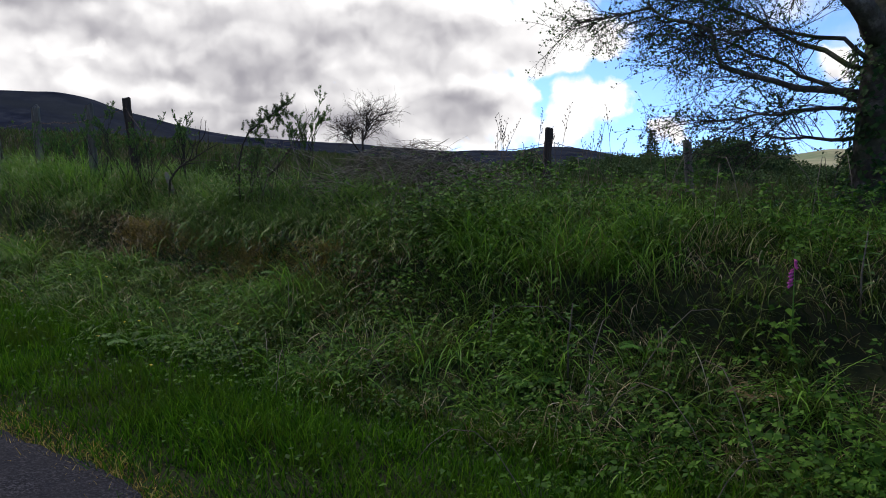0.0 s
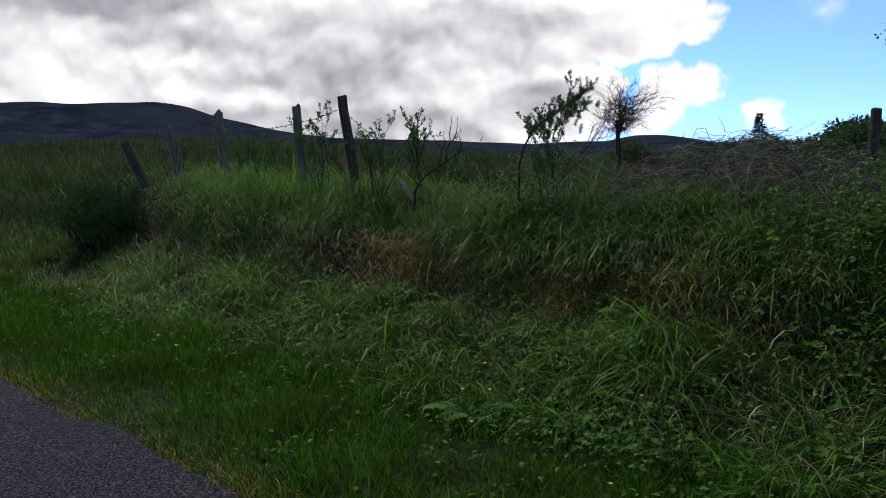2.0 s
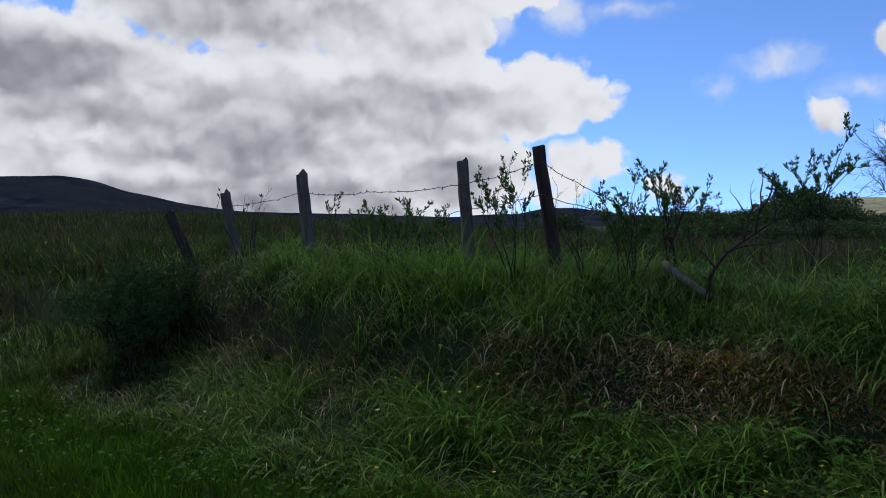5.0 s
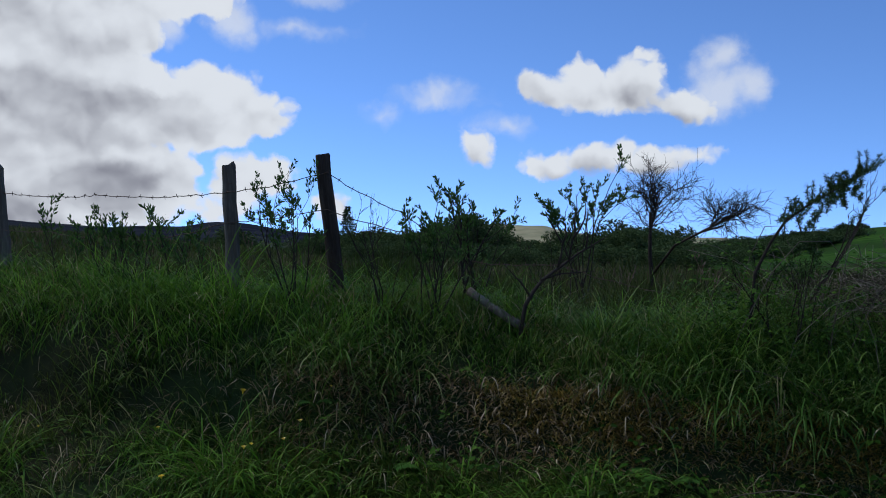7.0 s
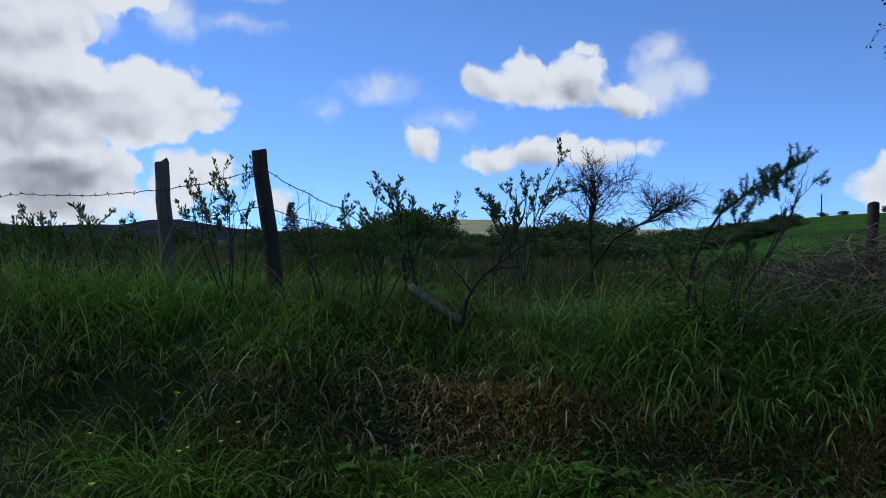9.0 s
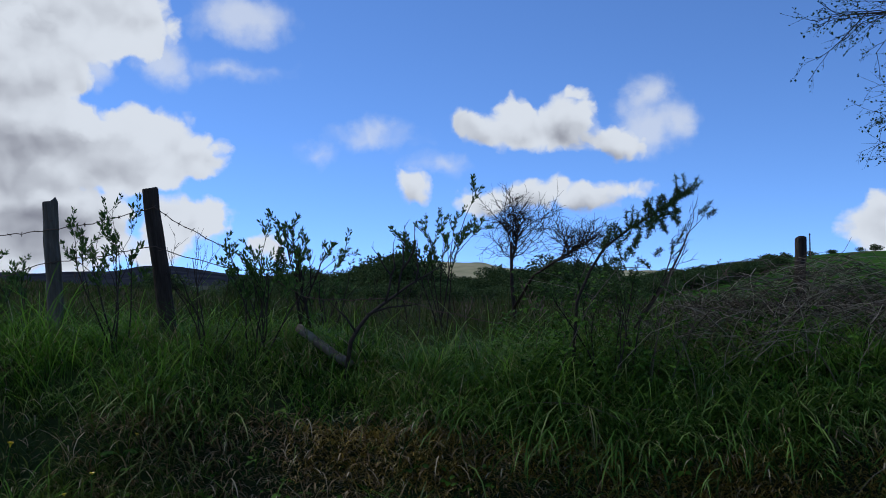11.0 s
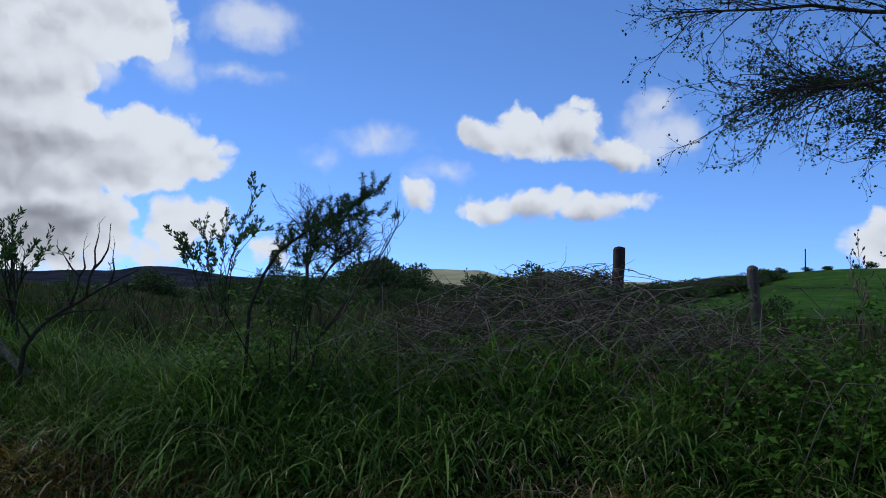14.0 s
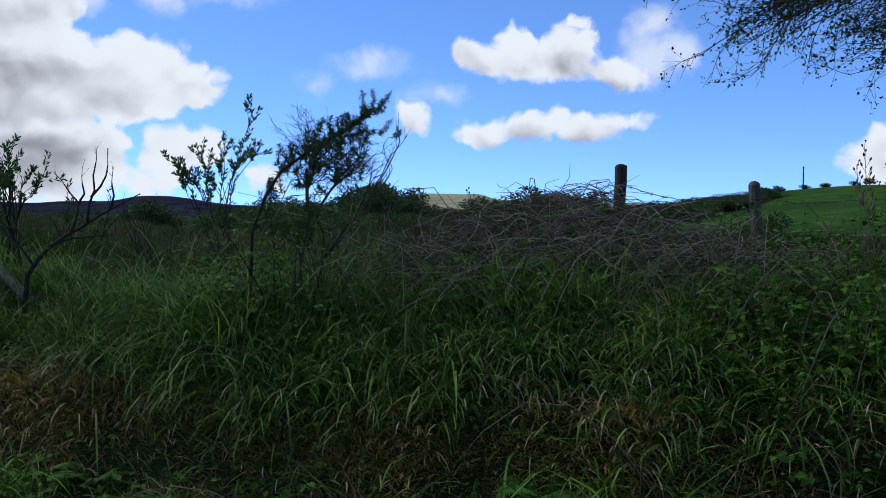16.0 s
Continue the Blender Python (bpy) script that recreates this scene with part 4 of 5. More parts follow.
def gorse():
    x, y = -2.10, 8.86
    z = z_at(x, y) - 0.05
    e = thing("gorse_bush", x, y, z, "dark gorse bush with one long arching spiny branch", "gorse")
    rr = random.Random(8)
    stem = [Vector(p) for p in [(x, y, z), (-2.09, 8.80, 1.40), (-2.04, 8.74, 1.57), (-1.975, 8.70, 1.69), (-1.85, 8.65, 1.79), (-1.74, 8.60, 1.86), (-1.62, 8.56, 1.94), (-1.52, 8.52, 2.01)]]
    w = Shape()
    w.tube(stem, [0.010, 0.009, 0.008, 0.0075, 0.0065, 0.0055, 0.004, 0.003], 7)
    part("stem", w, TWIG, e)
    t, tips = Shape(), []

    def shoot(p, d, length):
        """A short stubby side shoot."""
        p, d = Vector(p), Vector(d).normalized()
        pts = [p + d * length * f + Vector((0, 0, 0.25 * length * f * f)) + Vector((rr.gauss(0, 0.003), rr.gauss(0, 0.003), 0)) for f in (0, 0.25, 0.5, 0.75, 1.0)]
        t.tube(pts, [0.003, 0.003, 0.0025, 0.002, 0.0015], 4)
        tips.append((pts, d))

    for i in range(3, 7):
        for k in range(9):
            p = stem[i].lerp(stem[i + 1], k / 9)
            shoot(p, (rr.gauss(0.35, 0.5), rr.gauss(-0.05, 0.5), rr.gauss(0.45, 0.5)), rr.uniform(0.045, 0.105))
    # the shaded growth under the arch
    for k in range(44):
        a = rr.random()
        p = stem[3].lerp(stem[6], a) + Vector((rr.gauss(0.03, 0.07), rr.gauss(0, 0.08), -abs(rr.gauss(0.02, 0.12))))
        shoot(p, (rr.gauss(0.1, 0.5), rr.gauss(0, 0.5), rr.gauss(0.5, 0.5)), rr.uniform(0.04, 0.10))
    for k in range(9):
        foot = (-1.84 + rr.gauss(0, 0.12), 8.72 + rr.gauss(0, 0.10), 1.0)
        ends = []
        grow(t, ends, foot, (rr.gauss(0.10, 0.2), rr.gauss(-0.03, 0.2), 1), rr.uniform(0.4, 0.62), 0.005, 1, rr, 0.2, 4, 0.3, 0.5, 0, 4, 4, 0.6)
        tips += [q for q in ends if q[0][-1].z > 1.45]
    bare = Shape()
    for end in ((-1.347, 8.695, 1.861), (-1.42, 8.66, 1.78), (-1.50, 8.70, 1.70), (-1.38, 8.72, 1.72)):
        end = Vector(end)
        foot = Vector((-1.78, 8.70, 1.25))
        pts = [foot.lerp(end, f) + Vector((0.06 * math.sin(3.1 * f), 0, 0.03 * math.sin(3.1 * f))) for f in (0, 0.2, 0.4, 0.6, 0.8, 0.93, 1.0)]
        bare.tube(pts, [0.005, 0.0045, 0.004, 0.0035, 0.003, 0.0025, 0.002], 5)
        for p in pts[3:]:
            grow(bare, [], p, (rr.gauss(0.2, 0.5), rr.gauss(0, 0.5), rr.gauss(0.6, 0.4)), rr.uniform(0.06, 0.14), 0.0022, 1, rr, 0.25, 3, 0.55, 0.7, 0, 3, 4, 0.3)
    tagged(part("bare_twig_growth", bare, TWIG, e), kind="stuff")
    tagged(part("twig_growth", t, TWIG, e), kind="stuff")
    s = Shape()
    for pts, d in tips:
        for i in range(len(pts) - 1):
            spiny([pts[i].lerp(pts[i + 1], f) for f in (0.15, 0.5, 0.85)], rr, 8, 0.020, 0.005, s)
    tagged(part("spine_foliage", s, GORSE, e), kind="stuff")


gorse()


def round_gorse():
    x, y = -8.07, 12.9
    z = z_at(x, y)
    e = thing("gorse_bush", x, y, z, "dense dark rounded gorse bush on the bank", "gorse")
    rr = random.Random(18)
    w, tips, s = Shape(), [], Shape()
    for k in range(26):
        a, b = rr.uniform(0, 6.28), rr.uniform(0.1, 1.1)
        grow(w, tips, (x + rr.gauss(0, 0.12), y + rr.gauss(0, 0.12), z), (math.cos(a) * b, math.sin(a) * b, 1), rr.uniform(0.6, 0.85), 0.012, 2, rr, 0.2, 4, 0.45, 0.6, 0, 4, 4, 0.35)
    part("stem_growth", w, TWIG, e)
    for pts, d in tips:
        spiny([pts[i].lerp(pts[i + 1], 0.5) for i in range(len(pts) - 1)], rr, 14, 0.045, 0.09, s)
    tagged(part("spine_foliage", s, GORSE, e), kind="stuff")


round_gorse()


def roadside_tree():
    x, y = 3.58, 7.05
    z = z_at(x, y) - 0.1
    e = thing("birch_tree", x, y, z, "pale-barked spreading tree with thin drooping twigs and small leaves", "tree")
    rr = random.Random(77)
    trunk = Shape()
    trunk.tube([(x, y, z), (x - 0.01, y, 1.5), (x, y, 2.1), (x + 0.02, y, 2.6), (x + 0.10, y + 0.05, 3.3), (x + 0.12, y + 0.1, 4.3), (x + 0.05, y + 0.3, 5.6)], [0.26, 0.20, 0.19, 0.17, 0.13, 0.10, 0.05], 14)
    trunk = part("trunk", trunk, BARK, e)
    limbs = [([(x - 0.1, y + 0.05, 2.08), (2.95, 7.28, 2.13), (2.36, 7.42, 2.30), (2.28, 7.55, 2.62), (1.85, 8.0, 2.88), (1.3, 8.7, 2.85)], 0.042),
             ([(x, y, 2.46), (3.2, 6.8, 2.74), (2.75, 6.6, 3.05), (2.3, 6.8, 3.5), (1.8, 7.6, 3.9), (1.5, 8.4, 4.0)], 0.11),
             ([(x - 0.05, y + 0.1, 2.25), (3.25, 8.0, 2.62), (2.95, 8.6, 2.95), (2.65, 9.1, 3.15), (2.4, 9.5, 3.25)], 0.034),
             ([(x, y + 0.1, 2.9), (3.1, 8.3, 3.5), (2.4, 9.3, 3.8), (1.75, 10.05, 3.85)], 0.036),
             ([(x - 0.05, y + 0.05, 2.0), (3.3, 7.6, 2.2), (3.0, 8.2, 2.5), (2.85, 8.7, 2.7)], 0.035),
             ([(x + 0.05, y, 3.3), (2.9, 7.9, 4.1), (2.3, 8.7, 4.5), (1.9, 9.3, 4.6)], 0.04),
             ([(x - 0.05, y, 2.3), (3.2, 7.0, 2.5), (2.7, 7.3, 2.62), (2.1, 7.9, 2.6)], 0.03),
             ([(x - 0.05, y, 1.90), (3.2, 7.0, 1.96), (2.8, 7.2, 1.93), (2.35, 7.45, 1.86)], 0.028),
             ([(x - 0.05, y, 1.72), (3.1, 7.3, 1.74), (2.7, 7.6, 1.72)], 0.024),
             ([(x + 0.05, y + 0.1, 3.0), (3.6, 8.6, 3.4), (3.3, 9.6, 3.4), (3.1, 10.3, 3.2)], 0.03)]
    tips, fine = [], Shape()
    for pts, r in limbs:
        s = Shape()
        pts = [Vector(p) for p in pts]
        k = len(pts)
        dense = []
        for i in range(k - 1):
            for f in (0, 0.33, 0.66):
                dense.append(pts[i].lerp(pts[i + 1], f) + Vector((rr.gauss(0, 0.012), rr.gauss(0, 0.012), rr.gauss(0, 0.012))))
        dense.append(pts[-1])
        m = len(dense)
        r = r if r > 0.1 else r * 0.7
        s.tube(dense, [r * (1 - 0.85 * i / (m - 1)) + 0.003 for i in range(m)], 8)
        part("limb", s, BARK, trunk)
        for i in range(int(m * 0.3), m - 1):
            for _ in range(5):
                d = (dense[i + 1] - dense[i]).normalized()
                o = Vector((rr.gauss(-0.25, 0.8), rr.gauss(0.25, 0.8), rr.gauss(-0.05, 0.6)))
                grow(fine, tips, dense[i].lerp(dense[i + 1], rr.random()), d * 0.9 + o * 0.9, rr.uniform(0.36, 0.68), 0.0055, 2, rr, 0.25, 4, 0.52, 0.75, 0.05, 4, 4, 0.2)
    tagged(part("twig_crown", fine, TWIG, e), kind="stuff")
    tagged(part("foliage", leafy(tips, rr, 3, 0.026, 0.019, 0.85, 0.1), TREE_LEAF, e), kind="stuff")
    # ivy and low growth about the trunk
    s = Shape()
    for _ in range(1800):
        a, h = rr.uniform(0, 6.28), rr.uniform(0.9, 2.5)
        k = rr.uniform(0.21, 0.32)
        q = Vector((x + math.cos(a) * k, y + math.sin(a) * k, h))
        s.leaf(q, (math.cos(a) * 0.6, math.sin(a) * 0.6, -0.5 + rr.gauss(0, 0.4)), (math.cos(a), math.sin(a), 0.5), rr.uniform(0.04, 0.07), 0.045, 0.1)
    part("ivy", s, TREE_LEAF, trunk, "dark ivy leaves on bark")


roadside_tree()


# ---- leafy plants ----
def leaf_cloud(name, P, way, up, length, width, mat, parent=None, fold=0.15):
    """Many single leaves, each a folded blade of four triangles."""
    P, way, up = np.asarray(P), np.asarray(way), np.asarray(up)
    way = way / (np.linalg.norm(way, axis=1, keepdims=True) + 1e-9)
    side = np.cross(way, up)
    side /= np.linalg.norm(side, axis=1, keepdims=True) + 1e-9
    nrm = np.cross(side, way)
    L, W = np.asarray(length)[:, None], np.asarray(width)[:, None]
    mid = P + way * L * 0.42
    V = np.stack([P, mid + side * W / 2 + nrm * W * fold, P + way * L - nrm * L * 0.14, mid - side * W / 2 + nrm * W * fold, mid], 1)
    n = len(P)
    F = ((np.arange(n) * 5)[:, None, None] + np.array([(0, 1, 4), (1, 2, 4), (2, 3, 4), (3, 0, 4)])[None]).reshape(-1, 3)
    return part(name, array_mesh(name, V.reshape(-1, 3), F, smooth=False), mat, parent)


def trefoils(n, u0, u1, v0, v1, height, size, clumps=40):
    """Places and headings of three-fingered bramble leaves in a mound."""
    cu, cv = rng.uniform(u0, u1, clumps), rng.uniform(v0, v1, clumps)
    k = rng.integers(0, clumps, n)
    u, v = cu[k] + rng.normal(0, 0.14, n), cv[k] + rng.normal(0, 0.16, n)
    x, y = xy(u, v)
    top = height * (0.5 + 0.5 * np.sin(cu[k] * 9 + cv[k] * 7))
    z = land(x, y) + 0.04 + top * np.sqrt(rng.random(n))
    a = rng.uniform(0, 6.283, n)
    P, W, Up, Ls = [], [], [], []
    size = rng.uniform(*size, n)
    tilt = np.stack([rng.normal(0, 0.35, n) - 0.35 * NU[0], rng.normal(0, 0.35, n) - 0.35 * NU[1], np.ones(n)], -1)
    for turn in (-1.15, 0.0, 1.15):
        w = np.stack([np.cos(a + turn), np.sin(a + turn), rng.normal(-0.1, 0.25, n)], -1)
        P.append(np.stack([x, y, z], -1) + w * 0.008)
        W.append(w)
        Up.append(tilt)
        Ls.append(size * (1.0 if turn == 0 else 0.8))
    return np.concatenate(P), np.concatenate(W), np.concatenate(Up), np.concatenate(Ls)


def bramble(u0, u1, v0, v1, height, n, label, canes=10, mat=None, size=(0.03, 0.055)):
    mu, mv = (u0 + u1) / 2, (v0 + v1) / 2
    x, y = xy(mu, mv)
    e = thing("bramble_bush", x, y, z_at(x, y), label, "bramble")
    P, W, Up, L = trefoils(n, u0, u1, v0, v1, height, size)
    tagged(leaf_cloud("foliage", P, W, Up, L, L * 0.72, mat or BRAMBLE, e), kind="stuff")
    rr = random.Random(int(mu * 100 + mv * 10))
    for _ in range(canes // 2):
        s = Shape()
        bx, by = xy(rr.uniform(u0, u1), rr.uniform(v0, v1))
        a, l = rr.uniform(0, 6.28), rr.uniform(0.4, 1.0)
        z0 = z_at(bx, by)
        pts = [(bx + math.cos(a) * l * t, by + math.sin(a) * l * t, max(z0 + height * 1.25 * math.sin(2.6 * t), z_at(bx + math.cos(a) * l * t, by + math.sin(a) * l * t))) for t in (0, 0.15, 0.32, 0.5, 0.7, 0.88, 1.0)]
        s.tube(pts, [0.003, 0.003, 0.0027, 0.0024, 0.002, 0.0018, 0.0014], 5)
        part("cane", s, DEADWOOD, e)
    return e


bramble(3.5, 4.8, 0.2, 3.2, 0.42, 1150, "mound of dark green bramble leaves on the lower bank")
bramble(3.3, 4.3, 3.6, 6.2, 0.30, 800, "low green bramble patch among verge grass")
bramble(4.4, 5.7, 4.0, 5.2, 0.42, 1000, "leafy bramble climbing the bank face")
bramble(5.0, 6.2, 3.2, 4.6, 0.42, 1000, "green bramble with light young leaves at the crest")
bramble(5.1, 6.8, 0.8, 3.2, 0.45, 1300, "dense bramble thicket under a birch tree", canes=16)
bramble(4.5, 5.3, 5.6, 9.8, 0.16, 260, "few bramble leaves in the bare brown bank", canes=4)
bramble(3.6, 4.6, 6.3, 8.8, 0.20, 420, "thin bramble shoots at the foot of the bank", canes=4)
bramble(6.0, 7.6, 4.0, 6.2, 0.50, 500, "bramble leaves pushing through dead canes", canes=14)
bramble(5.30, 5.75, 6.75, 7.5, 0.62, 1100, "dark bramble leaves about the foot of a gorse bush", canes=8, size=(0.022, 0.04))
bramble(5.3, 6.0, 4.6, 6.4, 0.30, 150, "scattered bramble leaves before dead canes", canes=10)
bramble(2.9, 4.0, -0.6, 2.0, 0.28, 900, "bright bramble and nettle growth by the lane", size=(0.028, 0.048))

n = 3600
u, v = field(n, 2.9, 4.6, -0.5, 14, 0.75, 22)
x, y = xy(u, v)
P = np.stack([x, y, land(x, y) + rng.uniform(0.02, 0.2, n)], -1)
W = np.stack([rng.normal(0, 1, n), rng.normal(0, 1, n), rng.normal(0.1, 0.4, n)], -1)
Up = np.stack([rng.normal(0, 0.3, n) - 0.3 * NU[0], rng.normal(0, 0.3, n) - 0.3 * NU[1], np.ones(n)], -1)
L = rng.uniform(0.025, 0.06, n)
tagged(leaf_cloud("wayside_weeds", P, W, Up, L, L * 0.55, BRAMBLE), "small broad-leaved weeds growing through the bank grass", "weeds", kind="stuff")

n = 1600
u, v = field(n, 2.1, 3.5, -0.5, 14, 0.8, 18)
x, y = xy(u, v)
P = np.stack([x, y, land(x, y) + rng.uniform(0.04, 0.2, n)], -1)
W = np.stack([rng.normal(0, 1, n), rng.normal(0, 1, n), rng.normal(0.1, 0.4, n)], -1)
Up = np.stack([rng.normal(0, 0.3, n), rng.normal(0, 0.3, n), np.ones(n)], -1)
L = rng.uniform(0.02, 0.045, n)
tagged(leaf_cloud("verge_herbs", P, W, Up, L, L * 0.6, BRAMBLE), "small green herbs scattered through the verge grass", "herbs", kind="stuff")

# the bare band of the bank: dead bracken, moss and straw
n = 13000
u, v = field(n, 4.55, 5.15, 4.8, 10.0, 0.5, 60)
keep = waves(u * 2, v, 3.0, 9) > rng.uniform(-0.25, 0.1, n)
u, v = u[keep], v[keep]
n = len(u)
blades("bracken_litter", u, v, U(0.05, 0.20, n), U(0.005, 0.012, n), U(0.3, 1.2, n), U(0.3, 2.2, n), RUST, "rust-brown dead bracken litter on the bank face")
CUSHIONS = [(4.98, 5.35), (4.92, 5.9), (4.95, 6.45), (4.90, 6.75), (5.00, 7.25), (4.93, 7.9), (4.97, 8.4)]
n = 3000 * len(CUSHIONS)
pick = rng.integers(0, len(CUSHIONS), n)
u = np.array([c[0] for c in CUSHIONS])[pick] + rng.normal(0, 0.065, n)
v = np.array([c[1] for c in CUSHIONS])[pick] + rng.normal(0, 0.19, n)
blades("moss_cushions", u, v, U(0.07, 0.16, n), U(0.004, 0.008, n), U(0.3, 1.1, n), U(0.4, 1.8, n), MOSS, "golden-brown moss cushions on the bare bank")
tussocks("bank_face_straw", spots(60, 4.72, 5.1, 5.0, 10.6, 0.5, 0.9), 24, (0.15, 0.36), STRAW, "bleached roots and straw hanging down the bank face", droop=(1.6, 3.0), spread=0.07)


n = 12000
u, v = field(n, 4.6, 5.15, 4.6, 9.8, 0.8, 90)
keep = waves(u * 2, v, 3.0, 9) > rng.uniform(-0.25, 0.1, n)
u, v = u[keep], v[keep]
n = len(u)
blades("pale_litter", u, v, U(0.05, 0.16, n), U(0.003, 0.007, n), U(0.7, 1.5, n), U(0.2, 1.2, n), STRAW, "pale dry stalks and litter lying on the bank face")


tussocks("bank_face_tussocks", spots(16, 4.8, 5.15, 4.8, 9.8, 0.5, 0.9), 50, (0.25, 0.5), SEDGE, "green grass tufts growing out of the bare bank", lean=(0.2, 0.9), droop=(0.8, 2.2), spread=0.07)


tussocks("brow_tussocks", spots(60, 4.95, 5.75, 4.2, 7.6, 0.7, 1.15), 75, (0.32, 0.6), SEDGE, "pale arching grass over the brow of the bank", spread=0.08, lean=(0.1, 0.9), droop=(1.0, 2.6), width=(0.005, 0.010))
tussocks("brow_straw", spots(40, 4.75, 5.5, 4.2, 8.8, 0.5, 1.0), 22, (0.28, 0.5), STRAW, "bleached grass bent over the brow of the bank", spread=0.08, lean=(0.2, 1.0), droop=(1.0, 2.6), width=(0.004, 0.008))


# ---- dead bramble heap ----
def dead_brambles():
    rr = random.Random(15)
    s = Shape()
    for k in range(1700):
        u, v = rr.gauss(6.45, 0.42), rr.gauss(5.75, 0.68)
        if k % 6 == 0:
            u, v = rr.uniform(5.6, 7.0), rr.uniform(4.6, 7.1)
        x, y = xy(u, v)
        a, l = rr.uniform(0, 6.28), rr.uniform(0.15, 0.65)
        h = 0.42 * math.exp(-((u - 6.45) / 0.7) ** 2 - ((v - 5.7) / 1.1) ** 2) + 0.10
        top = z_at(x, y) + h * rr.uniform(0.25, 1.15)
        c, w = rr.uniform(0.0, 0.4), rr.gauss(0, 0.025)
        tip = rr.gauss(0, 0.32)
        pts = []
        for i in range(6):
            t = i / 5 - 0.5
            pts.append((x + math.cos(a) * l * t - math.sin(a) * w * math.sin(6 * t), y + math.sin(a) * l * t + math.cos(a) * w * math.sin(6 * t), top - c * l * t * t * 2.2 + tip * l * t + rr.gauss(0, 0.010)))
        s.tube(pts, [0.0021, 0.0021, 0.0020, 0.0017, 0.0014, 0.0010], 4)
    for k in range(260):
        x, y = xy(rr.gauss(6.3, 0.45), rr.uniform(4.8, 7.1))
        z, h = z_at(x, y), rr.uniform(0.25, 0.56)
        a, b = rr.gauss(0, 0.16), rr.gauss(0, 0.16)
        s.tube([(x, y, z), (x + a * 0.3, y + b * 0.3, z + h * 0.5), (x + a, y + b, z + h * 0.85), (x + a * 1.8, y + b * 1.8, z + h)], [0.0024, 0.0021, 0.0017, 0.0010], 4)
    tagged(part("dead_brambles", s, DEADWOOD), "tangled heap of dead grey-brown bramble canes", "brambles", kind="stuff")


dead_brambles()
tussocks("heap_grass", spots(46, 5.4, 6.5, 3.4, 7.4, 0.7, 1.2), 60, (0.28, 0.52), SEDGE, "green grass growing up through dead brambles", lean=(0.05, 0.8), droop=(0.8, 2.4), width=(0.004, 0.009))


# ---- single plants ----
def frond(base, way, length, width, rr, arch=0.6):
    """One fern frond: an arching midrib with two rows of narrow leaflets."""
    s = Shape()
    way = Vector(way).normalized()
    pts = []
    for k in range(13):
        t = k / 12
        pts.append(Vector(base) + way * length * t + Vector((way.x, way.y, 0)) * 0.25 * length * t * t + Vector((0, 0, -arch * length * t * t)))
    s.tube(pts, [0.003 * (1 - 0.8 * k / 12) for k in range(13)], 4)
    for k in range(2, 13):
        d = (pts[k] - pts[k - 1]).normalized()
        side = d.cross(Vector((0, 0, 1))).normalized()
        w = width * math.sin(math.pi * (0.15 + 0.85 * (1 - k / 13))) * 0.9
        for f in (0.0, 0.5):
            p = pts[k - 1].lerp(pts[k], f)
            for sg in (-1, 1):
                s.leaf(p, side * sg + d * 0.4 + Vector((0, 0, -0.12)), (0, 0, 1), w * rr.uniform(0.85, 1.1), length / 22, 0.1)
    return s


def fern(x, y, count, length, seed, label, mat=None):
    z = z_at(x, y)
    e = thing("fern", x, y, z, label, "fern")
    rr = random.Random(seed)
    for k in range(count):
        a = 6.28 * (k + rr.random() * 0.6) / count
        part("frond", frond((x, y, z), (math.cos(a) * 0.6, math.sin(a) * 0.6, 1.0), length * rr.uniform(0.75, 1.1), length * 0.24, rr), mat or FERN, e)


fern(-2.33, 6.46, 5, 0.42, 1, "light green fern at the foot of the bank")
fern(-2.85, 8.55, 4, 0.30, 2, "small fern growing in the brown bank")
fern(-1.35, 7.35, 4, 0.30, 3, "small fern under hanging grass")
fern(-3.9, 9.25, 4, 0.28, 4, "young fern on the bank face")
fern(0.55, 5.0, 5, 0.34, 5, "green fern among brambles")
fern(1.25, 5.05, 4, 0.32, 6, "pale fern under a foxglove")
fern(1.69, 4.42, 5, 0.26, 7, "withered orange bracken fronds among brambles", RUST)
fern(-4.3, 10.0, 4, 0.26, 9, "small fern in the bank grass")
fern(-3.6, 7.9, 5, 0.34, 10, "fern beside verge grass")


def buttercup():
    e = thing("buttercup", 0, 0, 0, "yellow buttercup on a thin green stem in grass", "flower", "buttercups on the bank")
    s = Shape()
    s.tube([(0, 0, -0.02), (0.006, 0, 0.12), (0, 0.004, 0.24), (0.004, 0, 0.335)], 0.0018, 5)
    part("stem", s, FERN, e)
    c = Shape()
    c.tube([(0.004, 0, 0.333), (0.004, 0, 0.338), (0.004, 0, 0.343)], [0.003, 0.0045, 0.002], 6)
    head = part("flower_head", c, YELLOW, e)
    for k in range(5):
        p, a = Shape(), 6.283 * k / 5
        p.leaf((0.004, 0, 0.335), (math.cos(a), math.sin(a), 0.55), (0, 0, 1), 0.018, 0.019, 0.25)
        part("petal", p, YELLOW, head)
    return e


